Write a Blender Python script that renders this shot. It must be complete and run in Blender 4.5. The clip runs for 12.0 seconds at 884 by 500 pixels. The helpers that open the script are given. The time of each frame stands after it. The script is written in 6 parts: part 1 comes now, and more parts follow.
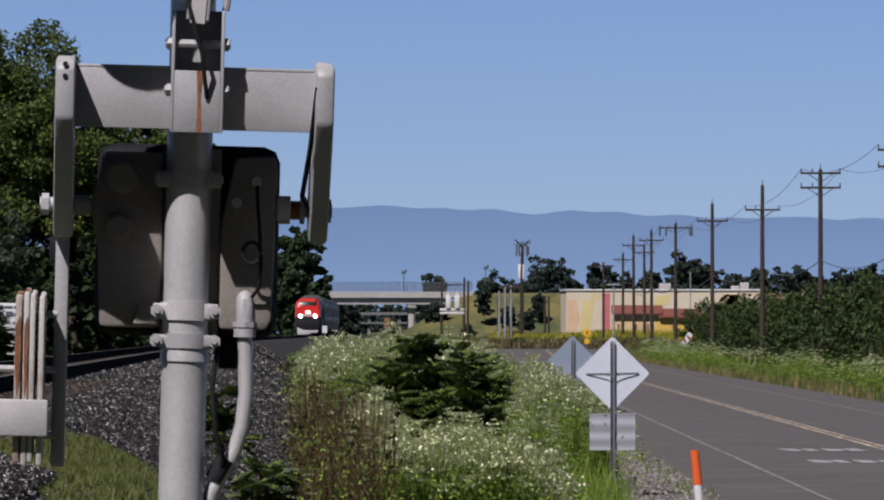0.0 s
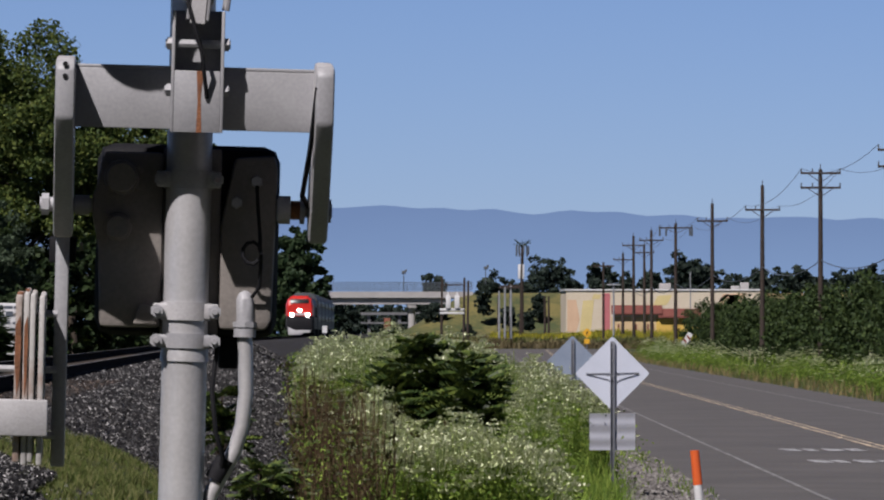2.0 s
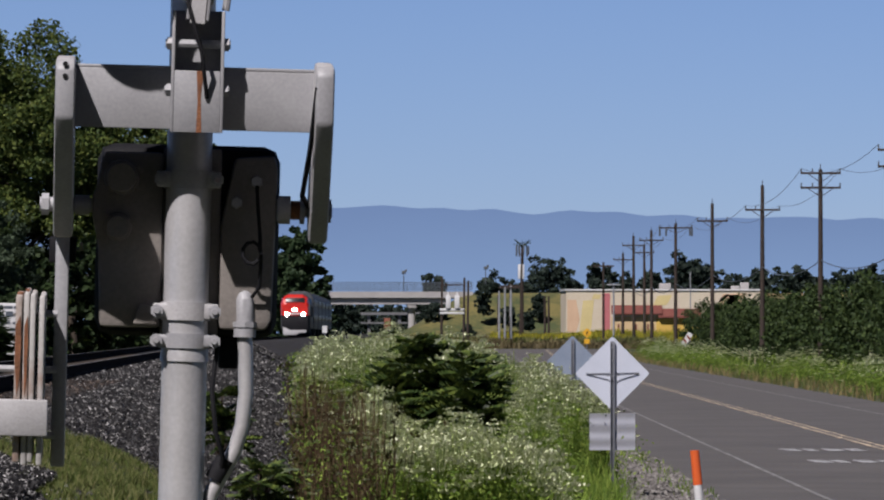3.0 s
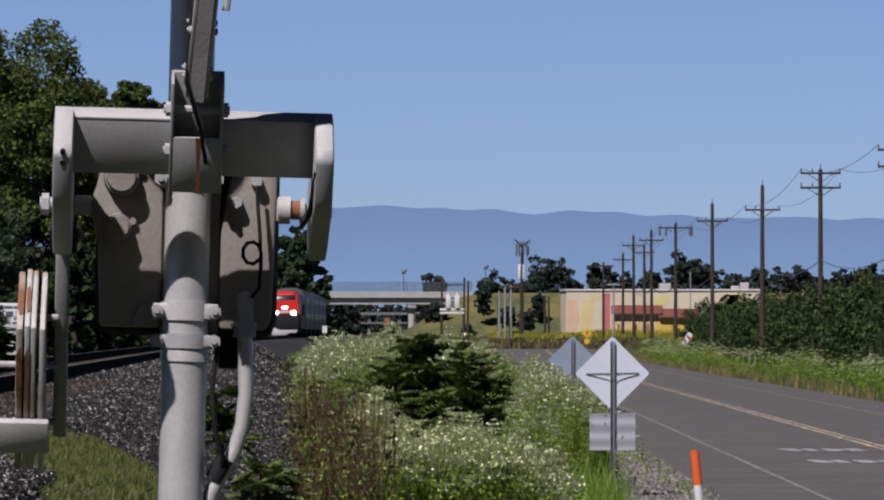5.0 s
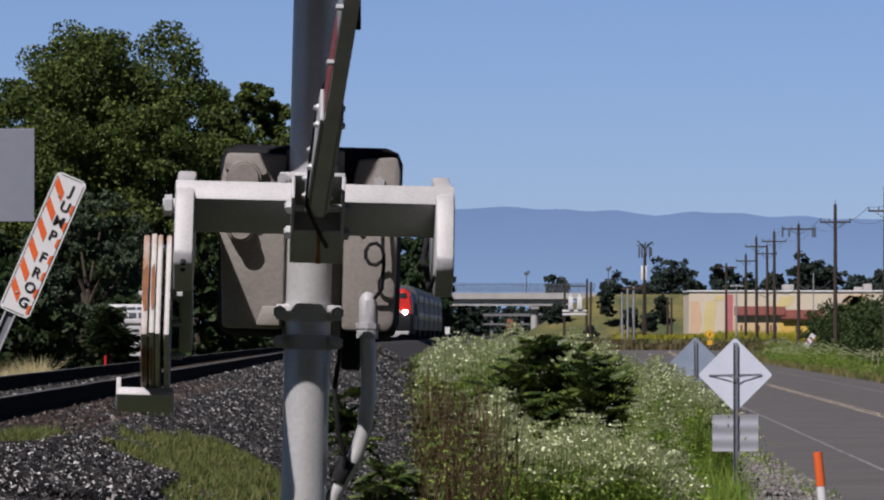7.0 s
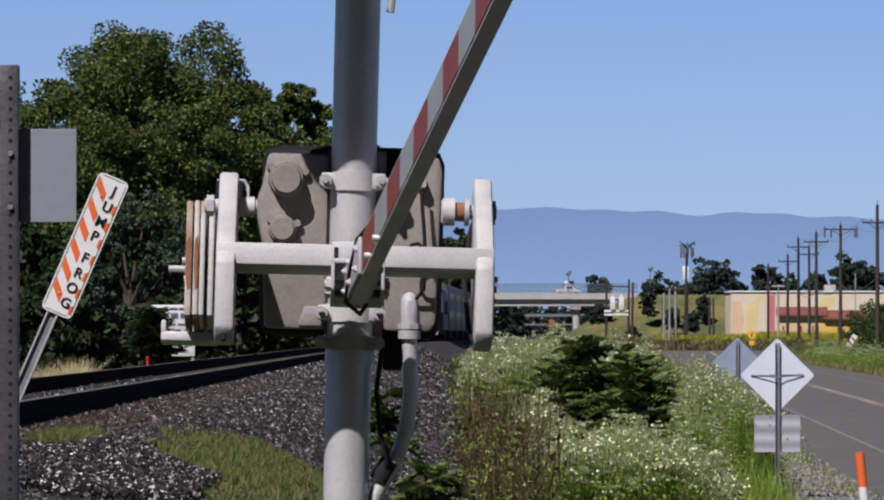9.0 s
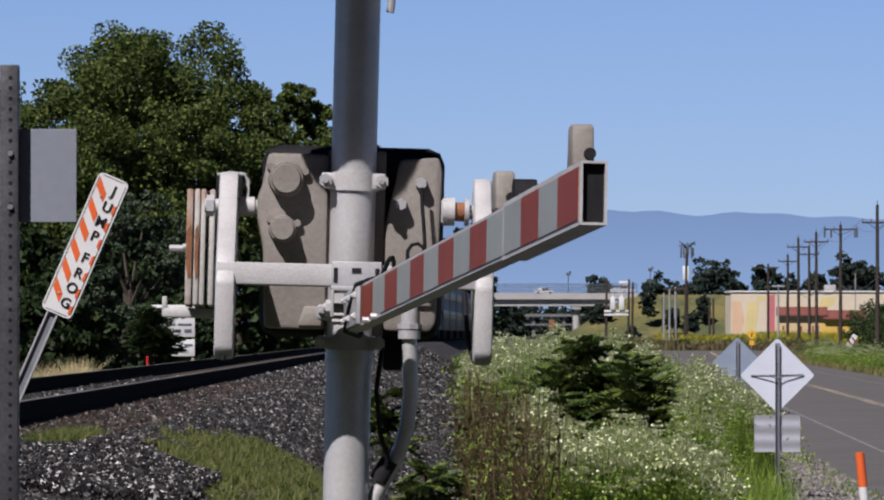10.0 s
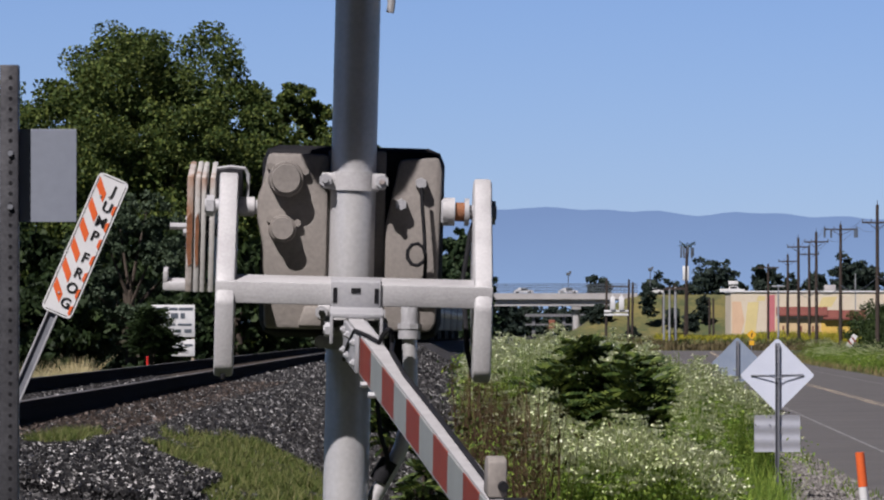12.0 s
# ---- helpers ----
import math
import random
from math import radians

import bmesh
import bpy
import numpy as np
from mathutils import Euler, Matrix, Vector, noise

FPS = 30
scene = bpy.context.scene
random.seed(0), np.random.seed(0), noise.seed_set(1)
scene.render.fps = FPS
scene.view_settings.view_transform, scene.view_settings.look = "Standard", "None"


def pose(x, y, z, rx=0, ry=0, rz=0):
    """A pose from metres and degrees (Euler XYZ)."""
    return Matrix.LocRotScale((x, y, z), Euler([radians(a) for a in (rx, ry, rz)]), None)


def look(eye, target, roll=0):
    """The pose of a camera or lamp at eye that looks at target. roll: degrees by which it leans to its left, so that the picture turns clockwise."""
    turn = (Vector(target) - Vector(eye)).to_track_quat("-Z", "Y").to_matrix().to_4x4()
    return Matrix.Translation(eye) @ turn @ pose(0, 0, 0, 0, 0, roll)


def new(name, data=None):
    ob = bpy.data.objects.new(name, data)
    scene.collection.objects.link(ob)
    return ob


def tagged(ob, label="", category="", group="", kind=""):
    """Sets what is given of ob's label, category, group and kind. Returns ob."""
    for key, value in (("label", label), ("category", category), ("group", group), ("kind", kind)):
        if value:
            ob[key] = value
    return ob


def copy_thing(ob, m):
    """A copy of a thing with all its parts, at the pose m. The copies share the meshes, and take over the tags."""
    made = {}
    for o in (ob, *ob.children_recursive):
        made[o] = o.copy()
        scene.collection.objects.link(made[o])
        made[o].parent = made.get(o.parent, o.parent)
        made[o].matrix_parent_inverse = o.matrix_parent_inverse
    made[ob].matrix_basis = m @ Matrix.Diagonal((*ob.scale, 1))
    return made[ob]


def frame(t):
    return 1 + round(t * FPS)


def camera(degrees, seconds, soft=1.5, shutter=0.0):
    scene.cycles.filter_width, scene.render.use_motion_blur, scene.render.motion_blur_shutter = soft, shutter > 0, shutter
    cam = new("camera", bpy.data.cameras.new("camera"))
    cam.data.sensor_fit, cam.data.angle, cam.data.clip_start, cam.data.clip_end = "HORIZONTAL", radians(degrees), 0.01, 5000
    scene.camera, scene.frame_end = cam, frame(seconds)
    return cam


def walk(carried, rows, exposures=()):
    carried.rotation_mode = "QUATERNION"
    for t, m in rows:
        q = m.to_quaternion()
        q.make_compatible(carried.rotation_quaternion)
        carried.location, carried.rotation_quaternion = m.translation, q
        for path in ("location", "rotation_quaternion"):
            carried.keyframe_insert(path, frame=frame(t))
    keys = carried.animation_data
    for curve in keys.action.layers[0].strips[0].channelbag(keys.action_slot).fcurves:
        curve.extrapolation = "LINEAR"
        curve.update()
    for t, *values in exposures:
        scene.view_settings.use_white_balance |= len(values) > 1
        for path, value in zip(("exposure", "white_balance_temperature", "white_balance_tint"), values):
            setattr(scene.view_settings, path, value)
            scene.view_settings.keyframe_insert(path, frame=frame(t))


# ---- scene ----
# Camera: a long lens on a tripod beside a level crossing, looking along the railway; it pans once to the left.
cam = camera(8.54, 12.0, soft=2.1)
EYE = (0.0, 0.0, 2.4)


def aim(right, up, roll=0.0):
    """The camera's pose, turned right of the railway's line and tilted up, in degrees."""
    return pose(*EYE, 90 + up, roll, -right)


PAN = [(0, 1.506, 0.786), (6.0, 1.506, 0.786), (6.1, 1.438, 0.787), (6.2, 1.407, 0.787), (6.3, 1.345, 0.788),
       (6.4, 1.188, 0.789), (6.5, 0.947, 0.792), (6.6, 0.838, 0.793), (6.7, 0.576, 0.795), (6.8, 0.412, 0.797),
       (6.9, 0.341, 0.798), (7.0, 0.319, 0.798), (7.1, 0.281, 0.798), (7.2, 0.046, 0.801), (7.3, -0.036, 0.801),
       (7.5, -0.085, 0.802), (8.8, -0.086, 0.802), (12, -0.086, 0.802)]
walk(cam, [(t, aim(r, u)) for t, r, u in PAN], exposures=[(0.0, 0.38, 6100, 16), (6.5, 0.42, 6100, 16), (8.8, 0.62, 6100, 16), (12.0, 0.62, 6100, 16)])

# ---- light ----
SUN_FROM = Vector((-0.6, -1.0, 1.45)).normalized()
world = bpy.data.worlds.new("world")
scene.world = world
world.use_nodes = True
wn = world.node_tree.nodes
sky = wn.new("ShaderNodeTexSky")
sky.sky_type = "NISHITA"
sky.sun_disc = False
sky.sun_elevation = math.asin(SUN_FROM.z)
sky.sun_rotation = math.atan2(SUN_FROM.x, SUN_FROM.y)
sky.air_density, sky.dust_density, sky.ozone_density = 1.0, 0.0, 4.0
# the clear upper sky's blue reaches down to the hills: the dome is sampled a little higher than it stands
sky_way, sky_lift = wn.new("ShaderNodeTexCoord"), wn.new("ShaderNodeVectorMath")
sky_lift.operation = "ADD"
sky_lift.inputs[1].default_value = (0, 0, 0.02)
sky_unit = wn.new("ShaderNodeVectorMath")
sky_unit.operation = "NORMALIZE"
world.node_tree.links.new(sky_way.outputs["Generated"], sky_lift.inputs[0])
world.node_tree.links.new(sky_lift.outputs[0], sky_unit.inputs[0])
world.node_tree.links.new(sky_unit.outputs[0], sky.inputs["Vector"])
sky_tint = wn.new("ShaderNodeVectorMath")
sky_tint.operation = "MULTIPLY"
sky_tint.inputs[1].default_value = (0.785, 0.895, 1.29)
world.node_tree.links.new(sky.outputs[0], sky_tint.inputs[0])
# a clear dry day: milky bright low down, deep blue overhead
sky_height, sky_fall, sky_fade = wn.new("ShaderNodeSeparateXYZ"), wn.new("ShaderNodeMapRange"), wn.new("ShaderNodeVectorMath")
sky_fall.interpolation_type = "SMOOTHSTEP"
sky_fall.inputs[1].default_value, sky_fall.inputs[2].default_value = 0.0, 0.38
sky_fall.inputs[3].default_value, sky_fall.inputs[4].default_value = 1.40, 0.15
sky_fade.operation = "SCALE"
world.node_tree.links.new(sky_way.outputs["Generated"], sky_height.inputs[0])
world.node_tree.links.new(sky_height.outputs[2], sky_fall.inputs[0])
world.node_tree.links.new(sky_tint.outputs[0], sky_fade.inputs[0])
world.node_tree.links.new(sky_fall.outputs[0], sky_fade.inputs["Scale"])
world.node_tree.links.new(sky_fade.outputs[0], wn["Background"].inputs[0])
wn["Background"].inputs[1].default_value = 0.0325
sun_data = bpy.data.lights.new("sun", "SUN")
sun_data.energy, sun_data.angle, sun_data.color = 4.6, radians(0.6), (1.0, 0.93, 0.84)
sun = new("sun", sun_data)
sun.matrix_world = look(tuple(SUN_FROM * 50), (0, 0, 0))


# ---- materials ----
def material(name, a, b=None, rough=0.7, metal=0.0, scale=8.0, fine=60.0, bump=0.15, third=None, emit=None, spread=(0.35, 0.65), shine=0.3):
    """A surface whose colour drifts between a and b at two scales, with a fine relief; third: a stain colour."""
    m = bpy.data.materials.new(name)
    m.use_nodes = True
    nt = m.node_tree
    n, link = nt.nodes, nt.links.new
    p = n["Principled BSDF"]
    b = b or tuple(c * 0.75 for c in a)
    tc = n.new("ShaderNodeTexCoord")
    big, small = n.new("ShaderNodeTexNoise"), n.new("ShaderNodeTexNoise")
    big.inputs["Scale"].default_value, small.inputs["Scale"].default_value = scale, fine
    big.inputs["Detail"].default_value, small.inputs["Detail"].default_value = 4, 3
    for q in (big, small):
        link(tc.outputs["Object"], q.inputs["Vector"])
    mixv = n.new("ShaderNodeMath")
    mixv.operation = "MULTIPLY_ADD"
    link(small.outputs[0], mixv.inputs[0])
    mixv.inputs[1].default_value = 0.4
    scaled = n.new("ShaderNodeMath")
    scaled.operation = "MULTIPLY"
    scaled.inputs[1].default_value = 0.6
    link(big.outputs[0], scaled.inputs[0])
    link(scaled.outputs[0], mixv.inputs[2])
    ramp = n.new("ShaderNodeValToRGB")
    ramp.color_ramp.elements[0].position, ramp.color_ramp.elements[1].position = spread
    ramp.color_ramp.elements[0].color, ramp.color_ramp.elements[1].color = (*b, 1), (*a, 1)
    link(mixv.outputs[0], ramp.inputs[0])
    out = ramp.outputs[0]
    if third:
        stain = n.new("ShaderNodeTexNoise")
        stain.inputs["Scale"].default_value, stain.inputs["Detail"].default_value = scale * 0.6, 6
        link(tc.outputs["Object"], stain.inputs["Vector"])
        cut = n.new("ShaderNodeMapRange")
        cut.inputs[1].default_value, cut.inputs[2].default_value = 0.55, 0.68
        link(stain.outputs[0], cut.inputs[0])
        mx = n.new("ShaderNodeMix")
        mx.data_type = "RGBA"
        link(cut.outputs[0], mx.inputs[0])
        link(out, mx.inputs[6])
        mx.inputs[7].default_value = (*third, 1)
        out = mx.outputs[2]
    link(out, p.inputs["Base Color"])
    p.inputs["Roughness"].default_value, p.inputs["Metallic"].default_value = rough, metal
    p.inputs["Specular IOR Level"].default_value = shine
    if bump:
        bp = n.new("ShaderNodeBump")
        bp.inputs["Strength"].default_value, bp.inputs["Distance"].default_value = bump, 0.02
        link(small.outputs[0], bp.inputs["Height"])
        link(bp.outputs[0], p.inputs["Normal"])
    if emit:
        p.inputs["Emission Color"].default_value, p.inputs["Emission Strength"].default_value = (*emit[0], 1), emit[1]
    return m


def leafy(name, a, b, c, rough=0.6, gloss=0.14, middle=0.5):
    """Leaves: three greens, one picked for each leaf or clump, a little light let through."""
    m = bpy.data.materials.new(name)
    m.use_nodes = True
    nt = m.node_tree
    n, link = nt.nodes, nt.links.new
    p = n["Principled BSDF"]
    geo = n.new("ShaderNodeNewGeometry")
    ramp = n.new("ShaderNodeValToRGB")
    e = ramp.color_ramp.elements
    e[0].color, e[1].color = (*a, 1), (*c, 1)
    mid = e.new(middle)
    mid.color = (*b, 1)
    link(geo.outputs["Random Per Island"], ramp.inputs[0])
    link(ramp.outputs[0], p.inputs["Base Color"])
    p.inputs["Roughness"].default_value = rough
    p.inputs["Specular IOR Level"].default_value = gloss
    tr = n.new("ShaderNodeBsdfTranslucent")
    link(ramp.outputs[0], tr.inputs[0])
    mx = n.new("ShaderNodeMixShader")
    mx.inputs[0].default_value = 0.2
    link(p.outputs[0], mx.inputs[1])
    link(tr.outputs[0], mx.inputs[2])
    link(mx.outputs[0], n["Material Output"].inputs[0])
    return m


GALV = material("galvanised_steel", (0.350, 0.350, 0.364), (0.266, 0.266, 0.280), 0.55, 0.1, 6, 90, 0.02)
MAST_PAINT = material("aluminium_paint", (0.50, 0.495, 0.50), (0.40, 0.395, 0.40), 0.42, 0.35, 5, 70, 0.04)
WHITE_PAINT = material("worn_white_paint", (0.420, 0.413, 0.420), (0.322, 0.315, 0.322), 0.5, 0, 9, 120, 0.08)
BOX_PAINT = material("dusty_grey_paint", (0.224, 0.203, 0.185), (0.161, 0.147, 0.136), 0.65, 0, 5, 80, 0.08)
DARK = material("black_rubber", (0.0175, 0.0175, 0.0196), (0.0105, 0.0105, 0.0126), 0.7, 0, 10, 60, 0.05, shine=0.1)
RUST = material("rusty_iron", (0.252, 0.105, 0.049), (0.140, 0.063, 0.035), 0.85, 0, 20, 120, 0.3)
WEIGHT = material("rust_streaked_white", (0.462, 0.448, 0.434), (0.350, 0.336, 0.322), 0.6, 0, 7, 60, 0.1, third=(0.238, 0.112, 0.056))
RUST_WHITE = material("rust_flaked_white", (0.44, 0.41, 0.39), (0.27, 0.22, 0.19), 0.7, 0, 9, 40, 0.2, third=(0.22, 0.105, 0.05))
STAINED = material("stained_steel", (0.364, 0.364, 0.378), (0.280, 0.280, 0.294), 0.5, 0.2, 6, 90, 0.06, third=(0.231, 0.119, 0.063))
BOLT = material("zinc_bolt", (0.62, 0.62, 0.64), (0.45, 0.45, 0.47), 0.35, 0.5, 30, 200, 0.05)
RED = material("red_reflective", (0.200, 0.032, 0.011), (0.145, 0.022, 0.009), 0.5, 0, 6, 80, 0.03, shine=0.15)
SILVER = material("silver_reflective", (0.245, 0.258, 0.250), (0.195, 0.208, 0.200), 0.45, 0, 6, 80, 0.03, shine=0.2)
SIGN_BACK = material("sign_back_aluminium", (0.53, 0.56, 0.64), (0.47, 0.50, 0.58), 0.5, 0.1, 3, 40, 0.02)
ORANGE = material("orange_sheeting", (0.595, 0.112, 0.028), (0.525, 0.091, 0.021), 0.45, 0, 4, 60, 0.02)
WHITE = material("white_sheeting", (0.560, 0.560, 0.560), (0.504, 0.504, 0.511), 0.5, 0, 4, 60, 0.02)
BLACK = material("black_letters", (0.0140, 0.0140, 0.0140), None, 0.5, 0, 4, 60, 0)
RAIL = material("rail_steel", (0.013, 0.0085, 0.0065), (0.007, 0.005, 0.004), 0.95, 0.0, 4, 40, 0.1, shine=0.04)
RAIL_TOP = material("polished_rail_head", (0.16, 0.15, 0.15), (0.10, 0.095, 0.095), 0.55, 0.4, 3, 40, 0.02)
TIE = material("creosoted_timber", (0.049, 0.038, 0.032), (0.025, 0.0196, 0.0168), 0.9, 0, 3, 30, 0.4)
BALLAST = material("crushed_grey_rock", (0.034, 0.033, 0.035), (0.013, 0.0125, 0.0135), 0.85, 0, 3, 28, 0.9, third=(0.045, 0.035, 0.029))
GRASS_GROUND = material("grassy_soil", (0.045, 0.056, 0.0182), (0.028, 0.036, 0.0126), 0.95, 0, 0.15, 6, 0.5, third=(0.084, 0.070, 0.035))
ASPHALT = material("worn_asphalt", (0.096, 0.090, 0.089), (0.064, 0.061, 0.062), 0.85, 0, 0.35, 25, 0.2)
GRAVEL = material("grey_gravel", (0.210, 0.196, 0.189), (0.119, 0.112, 0.108), 0.95, 0, 2, 30, 0.7)
YELLOW_LINE = material("faded_yellow_paint", (0.58, 0.47, 0.33), (0.10, 0.092, 0.085), 0.8, 0, 1.6, 9, 0.1, spread=(0.46, 0.56))
WOOD_POLE = material("weathered_pole_timber", (0.049, 0.036, 0.029), (0.029, 0.022, 0.0189), 0.9, 0, 1.5, 20, 0.3)
CONCRETE = material("pale_concrete", (0.364, 0.350, 0.343), (0.280, 0.269, 0.266), 0.9, 0, 0.4, 5, 0.1)
# darker copy of the pale concrete, for the second bridge
DARK_CONCRETE = material("darker_concrete", (0.154, 0.154, 0.161), (0.105, 0.105, 0.112), 0.9, 0, 0.4, 5, 0.1)
BARK = material("tree_bark", (0.063, 0.049, 0.038), (0.035, 0.028, 0.021), 0.95, 0, 2, 18, 0.5)
LEAF = leafy("walnut_leaves", (0.020, 0.035, 0.010), (0.046, 0.070, 0.016), (0.118, 0.140, 0.032), middle=0.55)
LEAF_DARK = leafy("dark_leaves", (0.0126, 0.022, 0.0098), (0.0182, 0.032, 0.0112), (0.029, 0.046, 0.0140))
LEAF_BUSH = leafy("shrub_leaves", (0.014, 0.028, 0.008), (0.036, 0.062, 0.014), (0.120, 0.155, 0.032), 0.45, 0.35)
LEAF_ORCHARD = leafy("orchard_leaves", (0.021, 0.036, 0.0140), (0.032, 0.052, 0.0168), (0.052, 0.077, 0.022))
LEAF_GREY = leafy("grey_green_leaves", (0.032, 0.048, 0.028), (0.045, 0.066, 0.038), (0.063, 0.087, 0.052))
# darker copy of the leaf greens, with shade put into the colour
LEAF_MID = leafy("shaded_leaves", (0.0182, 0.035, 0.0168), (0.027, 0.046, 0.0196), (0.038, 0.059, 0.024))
# the bluish greens put distance haze into the leaf colour
LEAF_FAR = leafy("hazed_leaves", (0.018, 0.027, 0.023), (0.025, 0.038, 0.030), (0.036, 0.050, 0.036))
GRASS_NEAR = leafy("short_grass", (0.050, 0.078, 0.016), (0.088, 0.108, 0.027), (0.20, 0.185, 0.085), middle=0.6)
VERGE_ROCK = leafy("verge_gravel", (0.112, 0.105, 0.101), (0.189, 0.175, 0.168), (0.294, 0.280, 0.266), 0.85, 0.2)
VERGE_GREEN = leafy("verge_grass_blades", (0.045, 0.072, 0.018), (0.090, 0.108, 0.034), (0.22, 0.18, 0.085))
STRAW_DULL = leafy("dull_straw", (0.154, 0.119, 0.056), (0.210, 0.161, 0.077), (0.252, 0.196, 0.098))
STRAW_OLIVE = leafy("olive_straw", (0.084, 0.081, 0.032), (0.133, 0.115, 0.049), (0.182, 0.147, 0.070))
DRY_LEAF = leafy("withered_leaves", (0.036, 0.030, 0.012), (0.055, 0.052, 0.016), (0.055, 0.085, 0.022))
STAKE = material("pale_stake_wood", (0.350, 0.294, 0.224), (0.252, 0.210, 0.161), 0.9, 0, 3, 30, 0.2)
WEED = leafy("weed_leaves", (0.040, 0.080, 0.010), (0.115, 0.185, 0.024), (0.24, 0.31, 0.06))
FLOWER = leafy("white_umbels", (0.38, 0.44, 0.20), (0.56, 0.60, 0.36), (0.76, 0.77, 0.60))
DRY = leafy("dry_stalks", (0.035, 0.020, 0.012), (0.065, 0.040, 0.021), (0.17, 0.125, 0.07), middle=0.6)
STRAW = leafy("straw_grass", (0.350, 0.294, 0.140), (0.448, 0.385, 0.210), (0.532, 0.476, 0.294))
MUSTARD = leafy("mustard_bloom", (0.11, 0.13, 0.02), (0.24, 0.22, 0.02), (0.36, 0.32, 0.03))


# ---- mesh helpers ----
def box(bm, x0, x1, y0, y1, z0, z1, bevel=0.0, m=None):
    made = bmesh.ops.create_cube(bm, size=1.0)["verts"]
    for v in made:
        v.co = Vector((x0 + (v.co.x + 0.5) * (x1 - x0), y0 + (v.co.y + 0.5) * (y1 - y0), z0 + (v.co.z + 0.5) * (z1 - z0)))
    if bevel:
        edges = {e for v in made for e in v.link_edges}
        made = bmesh.ops.bevel(bm, geom=list(edges), offset=bevel, segments=2, affect="EDGES", profile=0.5)["verts"]
    if m is not None:
        bmesh.ops.transform(bm, matrix=m, verts=list({v for v in made if v.is_valid}))
    return bm


def tube(bm, p0, p1, r0, r1=None, n=10):
    p0, p1 = Vector(p0), Vector(p1)
    r1 = r0 if r1 is None else r1
    way = p1 - p0
    turn = Matrix.Translation((p0 + p1) / 2) @ way.to_track_quat("Z", "Y").to_matrix().to_4x4()
    bmesh.ops.create_cone(bm, cap_ends=True, segments=n, radius1=r0, radius2=r1, depth=way.length, matrix=turn)
    return bm


def bent(bm, points, r, n=8):
    """A round bar through the given points."""
    pts = [Vector(p) for p in points]
    rings, u = [], None
    for i, p in enumerate(pts):
        way = (pts[min(i + 1, len(pts) - 1)] - pts[max(i - 1, 0)]).normalized()
        u = way.orthogonal() if u is None else u - way * u.dot(way)
        u.normalize()
        w = way.cross(u)
        rings.append([bm.verts.new(p + (u * math.cos(2 * math.pi * k / n) + w * math.sin(2 * math.pi * k / n)) * r) for k in range(n)])
    for a, b in zip(rings, rings[1:]):
        for k in range(n):
            bm.faces.new((a[k], a[(k + 1) % n], b[(k + 1) % n], b[k]))
    bm.faces.new(rings[0][::-1]), bm.faces.new(rings[-1])
    return bm


def slab(bm, outline, axis, lo, hi, bevel=0.0):
    """A plate with the given outline (pairs), pushed out from lo to hi along axis 'x', 'y' or 'z'."""
    def at(a, b, c):
        return {"x": (c, a, b), "y": (a, c, b), "z": (a, b, c)}[axis]
    low = [bm.verts.new(at(a, b, lo)) for a, b in outline]
    high = [bm.verts.new(at(a, b, hi)) for a, b in outline]
    n = len(outline)
    faces = [bm.faces.new(low[::-1]), bm.faces.new(high)]
    faces += [bm.faces.new((low[i], low[(i + 1) % n], high[(i + 1) % n], high[i])) for i in range(n)]
    bmesh.ops.recalc_face_normals(bm, faces=faces)
    if bevel:
        bmesh.ops.bevel(bm, geom=list({e for f in faces for e in f.edges}), offset=bevel, segments=2, affect="EDGES", profile=0.5)
    return bm


def smooth_by_angle(mesh, degrees=35):
    for p in mesh.polygons:
        p.use_smooth = True
    mesh.set_sharp_from_angle(angle=radians(degrees))


def part(name, bm, mat, parent=None, label="", smooth=True):
    mesh = bpy.data.meshes.new(name)
    bm.to_mesh(mesh)
    bm.free()
    mesh.materials.append(mat)
    if smooth:
        smooth_by_angle(mesh)
    ob = new(name, mesh)
    if parent is not None:
        ob.parent = parent
    return tagged(ob, label)


def thing(name, m, label, category, group="", kind=""):
    ob = new(name)
    ob.matrix_basis = m
    ob.empty_display_size = 0.2
    return tagged(ob, label, category, group, kind)


def cloud(name, verts, faces, mat, parent=None, label="", category="", kind="", smooth=False):
    """One mesh from arrays of points and of equal faces."""
    mesh = bpy.data.meshes.new(name)
    verts, faces = np.asarray(verts, dtype=np.float64), np.asarray(faces, dtype=np.int64)
    mesh.from_pydata(verts.tolist(), [], faces.tolist())
    mesh.materials.append(mat)
    mesh.update()
    ob = new(name, mesh)
    if parent is not None:
        ob.parent = parent
    return tagged(ob, label, category, kind=kind)


rng = np.random.default_rng(7)


def leaf_quads(centres, size, up=0.3, long=1.5, r=None):
    """Pointed leaves (two triangles each, as quads) turned at random round the given centres."""
    r = r or rng
    n = len(centres)
    a = r.normal(size=(n, 3))
    a[:, 2] -= up
    a /= np.linalg.norm(a, axis=1)[:, None]
    b = np.cross(a, r.normal(size=(n, 3)))
    b /= np.linalg.norm(b, axis=1)[:, None]
    s = (size * r.uniform(0.6, 1.3, n))[:, None]
    v = np.stack([centres - a * s * long / 2, centres + b * s * 0.5, centres + a * s * long / 2, centres - b * s * 0.5], axis=1)
    return v.reshape(-1, 3), np.arange(4 * n).reshape(n, 4)


# ---- the lie of the land ----
RAIL_Z = 1.9


def track_x(d):
    """The railway's middle line: straight at first, then an easy curve to the right."""
    return -3.9 + 0.0222 * 40 * np.logaddexp(0.0, (np.asarray(d, dtype=float) - 393) / 40)


